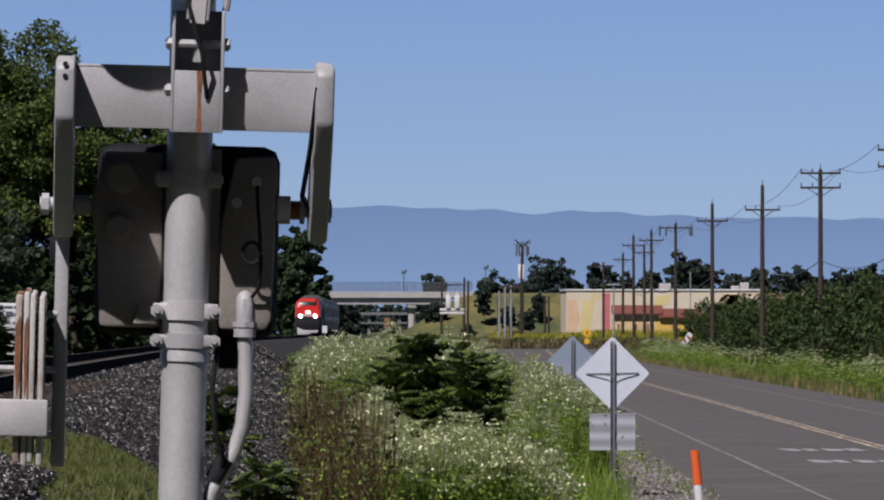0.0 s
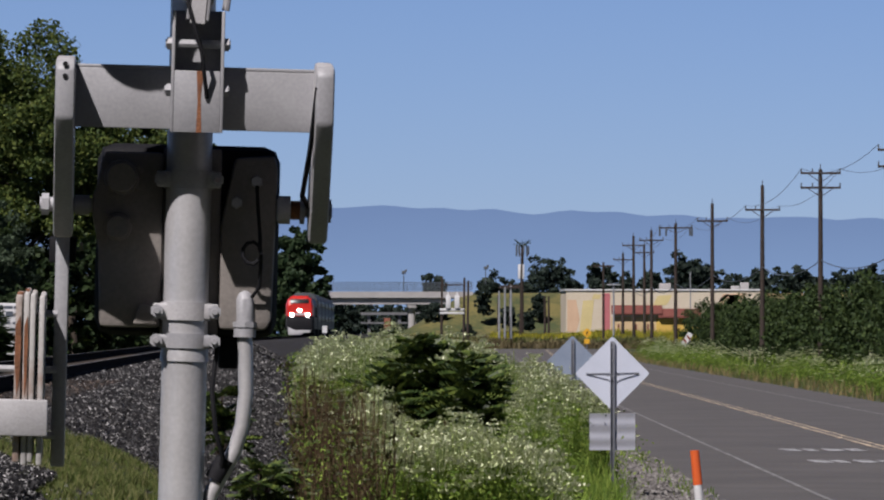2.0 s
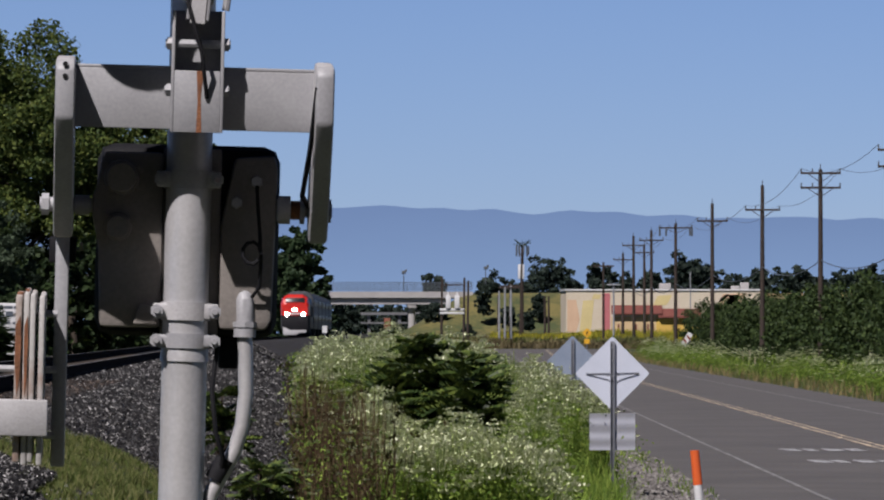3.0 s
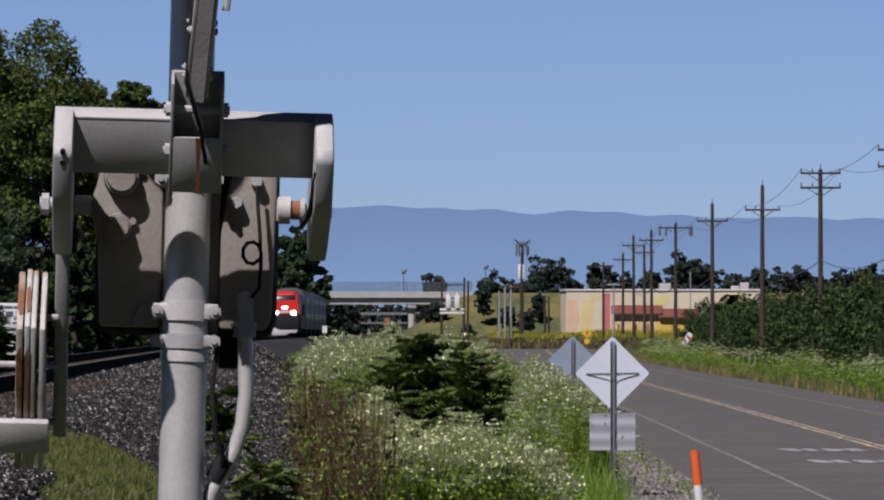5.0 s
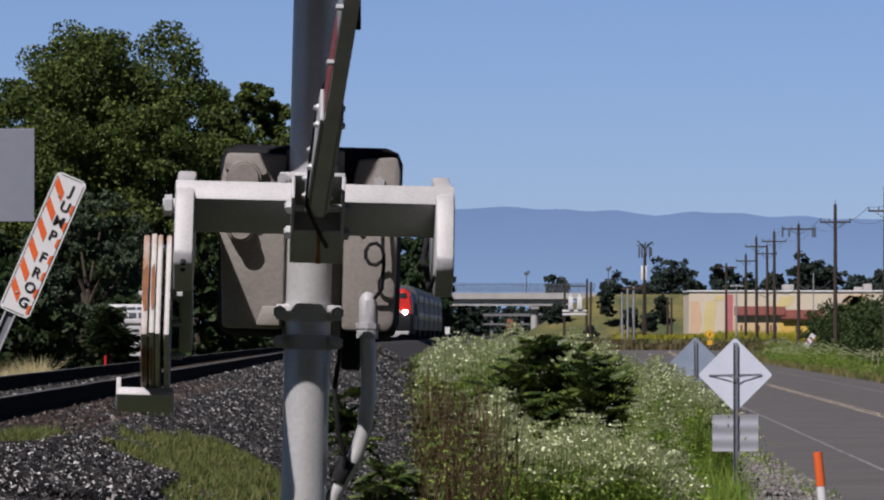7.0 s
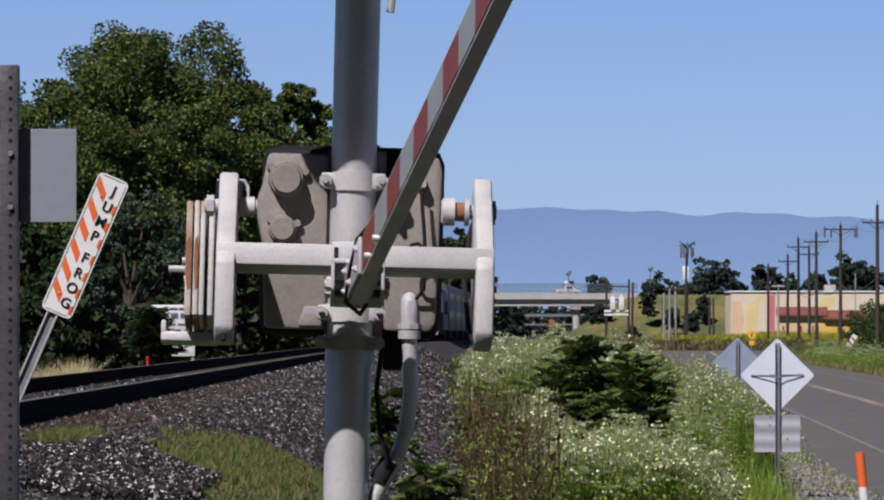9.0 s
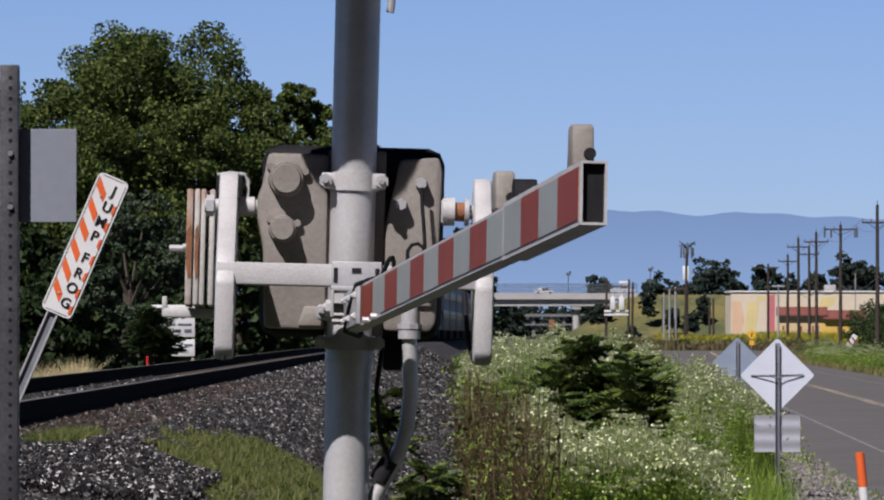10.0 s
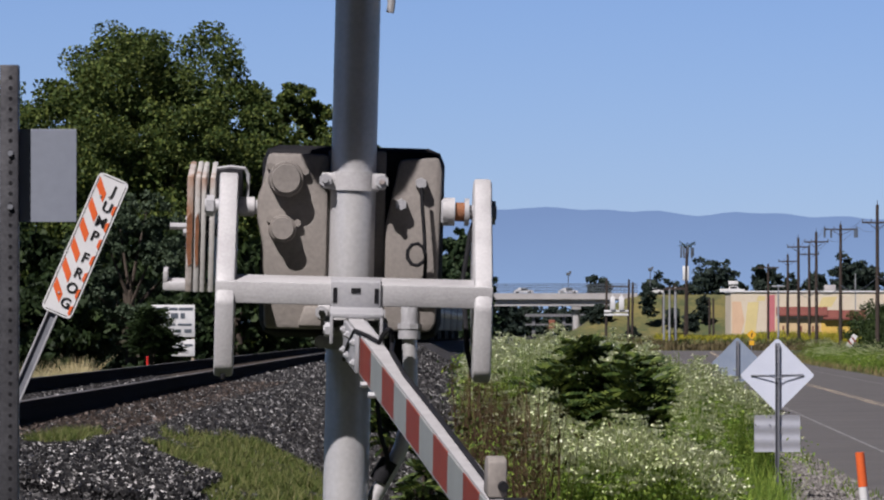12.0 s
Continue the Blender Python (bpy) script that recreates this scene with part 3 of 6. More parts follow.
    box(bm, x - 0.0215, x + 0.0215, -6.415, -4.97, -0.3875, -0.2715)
    part("arm_core", bm, DARK, frame_part, "dark filler standing in for shade inside the arm", False)
    # bolted splice plates at the arm's foot
    for side in (-1, 1):
        bm = bmesh.new()
        box(bm, x + side * (half + 0.007) - 0.005, x + side * (half + 0.007) + 0.005, -1.06, -0.57, -0.384, -0.276, 0.002)
        part("arm_splice", bm, GALV, frame_part, "galvanised splice plate")
    for s in (0.63, 0.78, 1.0):
        for z in (-0.300, -0.360):
            bm = bmesh.new()
            tube(bm, (x - half - 0.026, -s, z), (x + half + 0.022, -s, z), 0.006, n=8)
            tube(bm, (x - half - 0.020, -s, z), (x - half - 0.011, -s, z), 0.011, n=6)
            tube(bm, (x + half + 0.011, -s, z), (x + half + 0.020, -s, z), 0.011, n=6)
            part("arm_bolt", bm, BOLT, frame_part, "bright zinc bolt")
    for s in (1.35, 1.62):
        bm = bmesh.new()
        tube(bm, (x - half - 0.02, -s, -0.385), (x - half, -s, -0.385), 0.009, n=8)
        part("arm_bolt", bm, BOLT, frame_part, "bright zinc bolt")
    for s in (4.72, 6.20):
        bm = bmesh.new()
        slab(bm, [(-s - 0.05, -0.266), (-s + 0.05, -0.266), (-s + 0.036, -0.185), (-s + 0.02, -0.178), (-s - 0.02, -0.178), (-s - 0.036, -0.185)], "x", x - 0.022, x + 0.022, 0.005)
        part("arm_lamp", bm, BOX_PAINT, frame_part, "weathered grey arm lamp housing")
        bm = bmesh.new()
        tube(bm, (x + 0.012, -s - 0.042, -0.240), (x + 0.012, -s - 0.066, -0.240), 0.012, n=10)
        part("lamp_screw", bm, DARK, frame_part)
    bm = bmesh.new()
    tube(bm, (x - 0.02, -5.12, -0.262), (x + 0.03, -5.12, -0.262), 0.042, n=18)
    part("lens", bm, DARK, frame_part, "dark round lens")
    # the lamps' cable: out of the adaptor, a loop, then along the arm's upper edge
    bm = bmesh.new()
    bent(bm, [(0.03, -0.34, -0.345), (0.0, -0.48, -0.40), (-0.055, -0.62, -0.39), (-0.058, -0.80, -0.33), (-0.052, -0.98, -0.268), (-0.03, -1.2, -0.262)]
         + [(-0.012 + 0.004 * a, -1.42 - 0.075 * math.cos(a * 0.7 + 2.6), -0.238 + 0.026 * math.sin(a * 0.7 + 4.7)) for a in range(11)]
         + [(0.0, -1.62, -0.262), (-0.01, -2.2, -0.266), (-0.01, -3.2, -0.264), (-0.015, -4.6, -0.264)], 0.0065, 7)
    part("arm_cable", bm, DARK, frame_part, "looped black cable")
    bm = bmesh.new()
    bent(bm, [(0.36, -0.38, -0.46), (0.345, -0.2, -0.40), (0.33, -0.05, -0.2), (0.35, -0.02, -0.06), (0.37, 0.0, 0.0)], 0.008, 7)
    part("side_cable", bm, DARK, frame_part, "black cable")
    # the arm stands a little askew to its frame, to fit the camera's view
    skew = Matrix.Translation((0, -0.3, -0.32)) @ pose(0, 0, 0, -1.5, -0.37, ARM_TURN) @ Matrix.Translation((0, 0.3, 0.32))
    for piece in frame_part.children:
        if piece.name.startswith(("arm", "stripe", "lamp_screw", "lens")):
            piece.matrix_basis = skew
    # faces that point down when the arm is level take the greyer metal
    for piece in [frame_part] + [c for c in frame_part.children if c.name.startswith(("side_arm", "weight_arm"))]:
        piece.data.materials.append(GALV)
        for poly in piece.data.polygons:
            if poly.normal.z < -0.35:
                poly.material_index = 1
    return frame_part


build_gate()
arm = build_arm()
ARM_ANGLE = [(0.0, 87.2), (3.2, 87.2), (3.5, 85.4), (4.0, 77.6), (4.4, 70.5), (4.8, 63.6), (5.0, 60.3), (5.5, 52.1), (6.0, 44.2), (6.5, 37.6), (7.0, 30.9), (7.2, 28.8), (8.0, 19.4),
             (8.8, 10.6), (9.0, 8.3), (9.5, 3.3), (10.0, 0.7), (10.5, -1.4), (11.0, -3.4), (11.5, -5.4), (12.0, -7.2)]


# ---- train ----
def build_locomotive():
    loco = thing("locomotive", pose(0, 680, RAIL_Z), "passenger diesel locomotive with a red nose and grey sides", "locomotive")
    bm = bmesh.new()
    sect = [(-1.5, 0.75), (-1.5, 3.3), (-1.3, 3.95), (-0.8, 4.3), (0.8, 4.3), (1.3, 3.95), (1.5, 3.3), (1.5, 0.75)]
    slab(bm, sect, "y", 1.6, 20.5, 0.03)
    part("body", bm, TRAIN_GREY, loco, "grey carbody")
    bm = bmesh.new()
    rings = []
    for y, k, top in ((1.6, 1.0, 1.0), (0.9, 0.97, 0.97), (0.3, 0.93, 0.86), (0.0, 0.88, 0.60)):
        rings.append([bm.verts.new((a * k, y, 2.12 + (b - 2.12) * top if b > 2.12 else b)) for a, b in [(p, max(q, 2.12)) for p, q in sect]])
    for a, b in zip(rings, rings[1:]):
        for i in range(len(a)):
            bm.faces.new((a[i], b[i], b[(i + 1) % 8], a[(i + 1) % 8]))
    bm.faces.new(rings[-1])
    bmesh.ops.recalc_face_normals(bm, faces=bm.faces[:])
    part("nose", bm, TRAIN_RED, loco, "bright red nose", False)
    bm = bmesh.new()
    slab(bm, [(0.05, 3.46), (0.27, 3.90), (0.22, 3.93), (-0.02, 3.48)], "x", -0.98, 0.98, 0.01)
    part("windscreen", bm, GLASS_DARK, loco, "dark split windscreen")
    bm = bmesh.new()
    box(bm, -1.36, 1.36, 0.06, 1.6, 0.62, 2.12, 0.05)
    part("pilot", bm, DARK, loco, "black pilot front")
    bm = bmesh.new()
    slab(bm, [(-1.2, 0.1), (0.1, 0.1), (0.5, 0.35), (1.1, 0.32), (1.2, 0.62), (-0.5, 0.62), (-1.25, 0.95)], "y", -0.05, 0.15, 0.02)
    part("snow_plough", bm, WHITE_PAINT, loco, "pale snow plough")
    for x in (-0.85, 0.85):
        bm = bmesh.new()
        tube(bm, (x, 0.05, 2.25), (x, -0.08, 2.25), 0.21, n=16)
        part("ditch_light", bm, LAMP_GLOW, loco, "lit white ditch light")
    for x in (-0.13, 0.13):
        bm = bmesh.new()
        tube(bm, (x, 0.02, 2.72), (x, -0.06, 2.72), 0.13, n=16)
        part("headlight", bm, LAMP_GLOW, loco, "lit headlight")
    bm = bmesh.new()
    box(bm, -0.8, 0.8, -0.03, 0.04, 2.2, 2.42, 0.02)
    part("nose_band", bm, WHITE_PAINT, loco)
    for y in (3.6, 6.3, 15.2, 17.9):
        for x in (-0.75, 0.75):
            bm = bmesh.new()
            tube(bm, (x - 0.06, y, 0.5), (x + 0.06, y, 0.5), 0.5, n=20)
            part("wheel", bm, RAIL, loco)
    for y0, y1 in ((2.4, 7.5), (14, 19.1)):
        bm = bmesh.new()
        box(bm, -1.2, 1.2, y0, y1, 0.35, 0.85, 0.05)
        part("bogie", bm, DARK, loco)
    bm = bmesh.new()
    box(bm, -1.3, 1.3, 8.2, 13.2, 0.3, 0.9, 0.1)
    part("fuel_tank", bm, DARK, loco)
    for y in (8, 11, 14, 17):
        bm = bmesh.new()
        box(bm, 1.49, 1.53, y, y + 1.6, 2.0, 3.1, 0.01)
        part("grille", bm, DARK, loco)
    return loco


def build_coach():
    coach = thing("passenger_coach", pose(0, 703, RAIL_Z), "silver-grey passenger coach with a dark window band", "railway coach", "coaches of the train")
    bm = bmesh.new()
    sect = [(-1.5, 0.7), (-1.55, 2.0), (-1.5, 4.0), (-1.2, 4.5), (-0.7, 4.75), (0.7, 4.75), (1.2, 4.5), (1.5, 4.0), (1.55, 2.0), (1.5, 0.7)]
    slab(bm, sect, "y", 0, 25.4, 0.03)
    part("body", bm, TRAIN_GREY, coach)
    for x in (-1.55, 1.55):
        for i in range(11):
            for z in (1.65, 3.2):
                bm = bmesh.new()
                box(bm, x - 0.03, x + 0.03, 1.9 + i * 2.0, 3.4 + i * 2.0, z, z + 0.65, 0.01)
                part("window", bm, GLASS_DARK, coach)
    for y in (3.0, 22.4):
        bm = bmesh.new()
        box(bm, -1.2, 1.2, y - 1.6, y + 1.6, 0.0, 0.75, 0.08)
        part("bogie", bm, DARK, coach)
    return coach


TRAIN_RED = material("locomotive_red", (0.504, 0.025, 0.0175), (0.420, 0.021, 0.0140), 0.35, 0, 1, 20, 0)
# far darker than bare stainless: the near side's shade is in the colour
TRAIN_GREY = material("stainless_side", (0.075, 0.078, 0.086), (0.040, 0.042, 0.048), 0.55, 0.3, 0.6, 8, 0.02)
GLASS_DARK = material("dark_glazing", (0.0140, 0.0154, 0.0182), None, 0.3, 0, 2, 20, 0)
LAMP_GLOW = material("lit_lamp", (1, 0.95, 0.85), (1, 0.9, 0.8), 0.3, 0, 1, 5, 0, emit=((1.0, 0.92, 0.78), 14.0))

locomotive = build_locomotive()
coach = build_coach()
train = [(locomotive, 0.0, 21.0)] + [(coach, 22.0, 25.4)] + [(copy_thing(coach, pose(0, 703 + 26.4 * k, RAIL_Z)), 22.0 + 26.4 * k, 25.4) for k in (1, 2, 3, 4)]
SPEED, START = 23.8, 680.0


def on_track(d, length):
    """The pose of a vehicle whose front is d metres off along the railway."""
    a, b = float(track_x(d)), float(track_x(d + length))
    return pose(a, d, RAIL_Z, 0, 0, -math.degrees(math.atan2(b - a, length)))


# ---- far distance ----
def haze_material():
    """Far hills with blue haze painted into a glowing colour: paler towards their foot."""
    m = bpy.data.materials.new("haze_glow_hills")
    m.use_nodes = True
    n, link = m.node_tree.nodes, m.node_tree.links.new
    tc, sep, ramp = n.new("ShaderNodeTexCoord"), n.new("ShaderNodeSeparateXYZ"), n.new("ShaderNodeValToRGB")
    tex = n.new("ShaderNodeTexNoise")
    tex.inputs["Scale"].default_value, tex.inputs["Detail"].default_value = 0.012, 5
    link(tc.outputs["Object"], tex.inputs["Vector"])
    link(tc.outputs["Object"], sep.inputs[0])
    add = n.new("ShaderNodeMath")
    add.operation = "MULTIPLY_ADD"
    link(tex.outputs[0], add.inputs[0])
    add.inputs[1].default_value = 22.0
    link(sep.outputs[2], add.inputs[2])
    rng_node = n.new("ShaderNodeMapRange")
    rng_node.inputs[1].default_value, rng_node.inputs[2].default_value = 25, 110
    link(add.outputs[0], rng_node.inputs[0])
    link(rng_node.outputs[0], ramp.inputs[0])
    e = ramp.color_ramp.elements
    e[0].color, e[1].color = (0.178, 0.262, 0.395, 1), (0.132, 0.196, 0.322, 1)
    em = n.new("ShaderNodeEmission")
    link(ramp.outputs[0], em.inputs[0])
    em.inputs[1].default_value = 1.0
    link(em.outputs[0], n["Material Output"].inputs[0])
    return m


def build_mountains():
    xs = np.linspace(-1500, 1500, 300)
    verts, faces = [], []
    for i, x in enumerate(xs):
        h = 97 + 3.5 * math.sin(x / 95 + 0.6) + 6 * noise.noise(Vector((x / 120, 3.0, 0))) + 3 * noise.noise(Vector((x / 30, 3.0, 4))) - 0.022 * max(0, x - 300)
        verts += [(x, 4600, -5), (x, 4640, h * 0.5), (x, 4690, h)]
        if i:
            a = 3 * i
            faces += [(a - 3, a, a + 1, a - 2), (a - 2, a + 1, a + 2, a - 1)]
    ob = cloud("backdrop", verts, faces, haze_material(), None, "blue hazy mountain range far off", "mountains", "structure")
    for p in ob.data.polygons:
        p.use_smooth = True


build_mountains()


# ---- overpass and its ramp ----
BRIDGE_D = 1300.0
bridge = thing("overpass", pose(0, BRIDGE_D, 0), "pale concrete road bridge over the railway", "bridge")


def build_bridge():
    bm = bmesh.new()
    box(bm, -175, 41, 0, 0.4, 9.75, 11.1)
    part("parapet", bm, CONCRETE, bridge, "pale concrete parapet", False)
    bm = bmesh.new()
    box(bm, -175, 41, 12, 12.4, 9.75, 11.1)
    part("parapet", bm, CONCRETE, bridge, "pale concrete parapet", False)
    bm = bmesh.new()
    box(bm, -175, 41, 0.4, 12, 9.55, 10.79)
    part("deck", bm, ASPHALT, bridge, "asphalt deck", False)
    for y in (0.9, 4.2, 7.6, 11):
        bm = bmesh.new()
        box(bm, -175, 36, y, y + 0.6, 8.3, 9.55)
        box(bm, -175, 36, y - 0.25, y + 0.85, 8.3, 8.65)
        part("girder", bm, CONCRETE, bridge, "concrete girder", False)
    for x in (-100.0, -36.0, 27.6):
        for y in (2.5, 9):
            bm = bmesh.new()
            tube(bm, (x, y, -0.5), (x, y, 7.6), 0.8, n=16)
            part("pier", bm, CONCRETE, bridge, "round pale pier")
        bm = bmesh.new()
        box(bm, x - 1.0, x + 1.0, 0.8, 11.5, 7.5, 8.3, 0.1)
        part("pier_cap", bm, CONCRETE, bridge)
    for i in range(46):
        x = -42 + i * 1.8
        bm = bmesh.new()
        box(bm, x, x + 0.08, 0.15, 0.23, 11.1, 13.2)
        part("railing_post", bm, GALV_DARK, bridge, "", False)
    for z in (11.7, 12.3, 12.9, 13.2):
        bm = bmesh.new()
        box(bm, -42, 41, 0.23, 0.27, z, z + 0.06)
        part("rail_bar", bm, GALV_DARK, bridge, "", False)
    bm = bmesh.new()
    for k in range(40):
        z = 11.15 + k * 0.05
        box(bm, -42, 41, 0.28, 0.29, z, z + 0.016)
    tagged(part("mesh_infill", bm, GALV_DARK, bridge, "grey wire mesh", False), kind="stuff")


GALV_DARK = material("dull_fence_wire", (0.098, 0.112, 0.133), (0.070, 0.084, 0.105), 0.7, 0.2, 3, 20, 0)
build_bridge()


def build_far_bridge():
    b = thing("footbridge", pose(0, 1750, 0), "second pale bridge farther along the railway", "bridge")
    bm = bmesh.new()
    box(bm, 22, 44, 0, 5, 7.2, 8.0)
    part("deck", bm, DARK_CONCRETE, b, "", False)
    bm = bmesh.new()
    box(bm, 22, 44, 0, 5, 4.6, 5.1)
    part("lower_deck", bm, DARK_CONCRETE, b, "", False)
    for x in (24, 33, 42):
        bm = bmesh.new()
        box(bm, x, x + 0.9, 1, 4, -0.5, 7.2)
        part("pier", bm, DARK_CONCRETE, b, "", False)


build_far_bridge()


def build_ramp():
    """The grassed bank that carries the road up to the overpass."""
    xs, prof = np.linspace(26, 190, 110), [(-1.0, 0.0), (-0.75, 0.22), (-0.5, 0.5), (-0.25, 0.8), (0.0, 1.0), (0.35, 1.0), (1.0, 0.0)]
    verts, faces, w = [], [], 7
    for x in xs:
        top = 10.0 * float(step(x, 24, 41))
        for a, b in prof:
            wob = 0.5 * noise.noise(Vector((x / 6, a * 4, 2))) if 0 < b < 1 else 0
            verts.append((x + a * (10 if x < 45 else 0), 1302 + a * 34, 0.8 + top * b + wob))
    for i in range(len(xs) - 1):
        faces += [(i * w + k, (i + 1) * w + k, (i + 1) * w + k + 1, i * w + k + 1) for k in range(w - 1)]
    ob = cloud("embankment", verts, faces, HILL, None, "olive and brown grassed road embankment", "embankment", "structure")
    for p in ob.data.polygons:
        p.use_smooth = True


HILL = material("dry_hill_grass", (0.135, 0.115, 0.040), (0.052, 0.066, 0.026), 0.95, 0, 0.11, 0.9, 0.6, third=(0.125, 0.080, 0.048), spread=(0.40, 0.60))
build_ramp()


def street_light(x, top, d):
    s = thing("street_lamp", pose(x, d, 9.7), "dark street lamp on the overpass", "street lamp", "lamps on the overpass")
    bm = bmesh.new()
    tube(bm, (0, 0, 0), (0, 0, top - 9.7), 0.12, 0.09, 8)
    part("pole", bm, GALV_DARK, s)
    bm = bmesh.new()
    box(bm, -0.45, 0.45, -0.3, 0.3, top - 9.9, top - 9.2, 0.1)
    box(bm, 0.2, 0.7, -0.2, 0.2, top - 9.5, top - 8.9, 0.1)
    part("lamp_head", bm, GALV_DARK, s)


street_light(25.8, 15.2, 1301)
street_light(43.9, 16.2, 1304)


BOARD_PAINT = material("red_brown_paint", (0.210, 0.084, 0.052), (0.154, 0.063, 0.042), 0.8, 0, 1.5, 20, 0.05)


# a made-up board stands in for an unidentified reddish shape
def signboard():
    s = thing("road_board", pose(23.0, 1350, 0.4), "red-brown board standing in for an unidentified shape beyond the overpass", "board")
    bm = bmesh.new()
    box(bm, -0.7, 0.7, 0, 0.1, 2.6, 5.0, 0.02)
    part("panel", bm, BOARD_PAINT, s, "dull red-brown panel")
    for x in (-0.6, 0.6):
        bm = bmesh.new()
        box(bm, x - 0.06, x + 0.06, 0.1, 0.2, -0.3, 5.2)
        part("post", bm, GALV_DARK, s)


signboard()


# ---- shop building ----
def build_store():
    store = thing("shop_building", pose(33.1, 700, 1.2), "long low shop building with a faded pastel mural", "building")
    bm = bmesh.new()
    box(bm, 0, 23, 0, 14, -0.3, 6.0)
    part("wall", bm, MURAL, store, "cream wall with a faded mural", False)
    bm = bmesh.new()
    box(bm, -0.15, 23.2, -0.15, 14, 6.0, 6.18, 0.02)
    part("parapet_cap", bm, WHITE, store, "white parapet edge", False)
    for pts, mat in (([(0.15, 1.2), (0.15, 4.9), (1.2, 4.9), (1.6, 2.6), (1.1, 0.8)], PEACH), ([(1.5, 0.5), (2.0, 4.8), (3.3, 4.9), (2.9, 0.9)], PALE_YELLOW),
                     ([(4.25, 0.9), (4.25, 5.7), (5.2, 5.7), (5.2, 0.9)], PINK), ([(3.0, 5.0), (3.3, 5.6), (4.1, 5.5), (4.0, 5.0)], PALE_YELLOW),
                     ([(10.3, 4.2), (10.8, 5.4), (12.6, 5.5), (11.9, 4.3)], PALE_YELLOW), ([(17.6, 3.9), (18.6, 5.6), (21.4, 5.7), (20.2, 4.0)], PEACH),
                     ([(15.4, 3.2), (19.0, 5.6), (19.5, 5.5), (16.0, 3.1)], CREAM), ([(18.8, 4.1), (19.4, 5.5), (20.6, 5.5), (20.3, 4.2)], CREAM),
                     ([(5.3, 0.3), (5.3, 2.9), (10.6, 2.9), (10.6, 0.3)], PALE_PEACH), ([(10.65, 0.3), (10.65, 2.7), (16.4, 2.7), (16.4, 0.3)], OCHRE)):
        bm = bmesh.new()
        slab(bm, pts, "y", -0.02, 0.01)
        part("mural_patch", bm, mat, store, "faded mural colour field", False)
    for x0, x1, z in ((5.35, 11.4, 3.35), (10.9, 15.9, 2.95)):
        bm = bmesh.new()
        slab(bm, [(-0.6, z), (0.0, z + 0.95), (0.0, z + 0.2), (-0.6, z - 0.18)], "x", x0, x1, 0.02)
        part("canopy", bm, BROWN_RED, store, "red-brown sloping canopy", False)
    for x in (6.1, 8.2, 9.6, 10.2):
        bm = bmesh.new()
        box(bm, x, x + 0.2, -0.05, -0.02, 1.25, 2.05)
        part("lettering_bar", bm, BROWN_RED, store, "", False)
    for x in (3.3, 4.1):
        bm = bmesh.new()
        box(bm, x, x + 0.6, -0.04, 0.0, 0.5, 1.3)
        part("window", bm, GLASS_DARK, store, "", False)
    bm = bmesh.new()
    box(bm, 11.3, 12.6, 3, 5, 6.0, 6.9, 0.05)
    part("roof_unit", bm, CONCRETE, store)
    for x in (19.8, 20.9):
        bm = bmesh.new()
        box(bm, x, x + 1.0, 3, 4, 6.0, 7.0 if x > 20 else 6.6, 0.05)
        part("roof_unit", bm, CONCRETE, store)


def paint(name, c):
    return material(name, c, tuple(k * 0.86 for k in c), 0.9, 0, 0.6, 5, 0.02)


MURAL = material("cream_wall", (0.532, 0.476, 0.378), (0.476, 0.406, 0.308), 0.9, 0, 0.3, 3, 0.03)
PEACH, PALE_YELLOW, PINK = paint("peach", (0.546, 0.378, 0.252)), paint("pale_yellow", (0.553, 0.462, 0.224)), paint("pink", (0.434, 0.140, 0.154))
CREAM, BROWN_RED, PALE_PEACH, OCHRE = paint("cream", (0.476, 0.420, 0.336)), paint("brown_red", (0.154, 0.052, 0.042)), paint("pale_peach", (0.532, 0.392, 0.224)), paint("ochre", (0.546, 0.364, 0.084))
build_store()


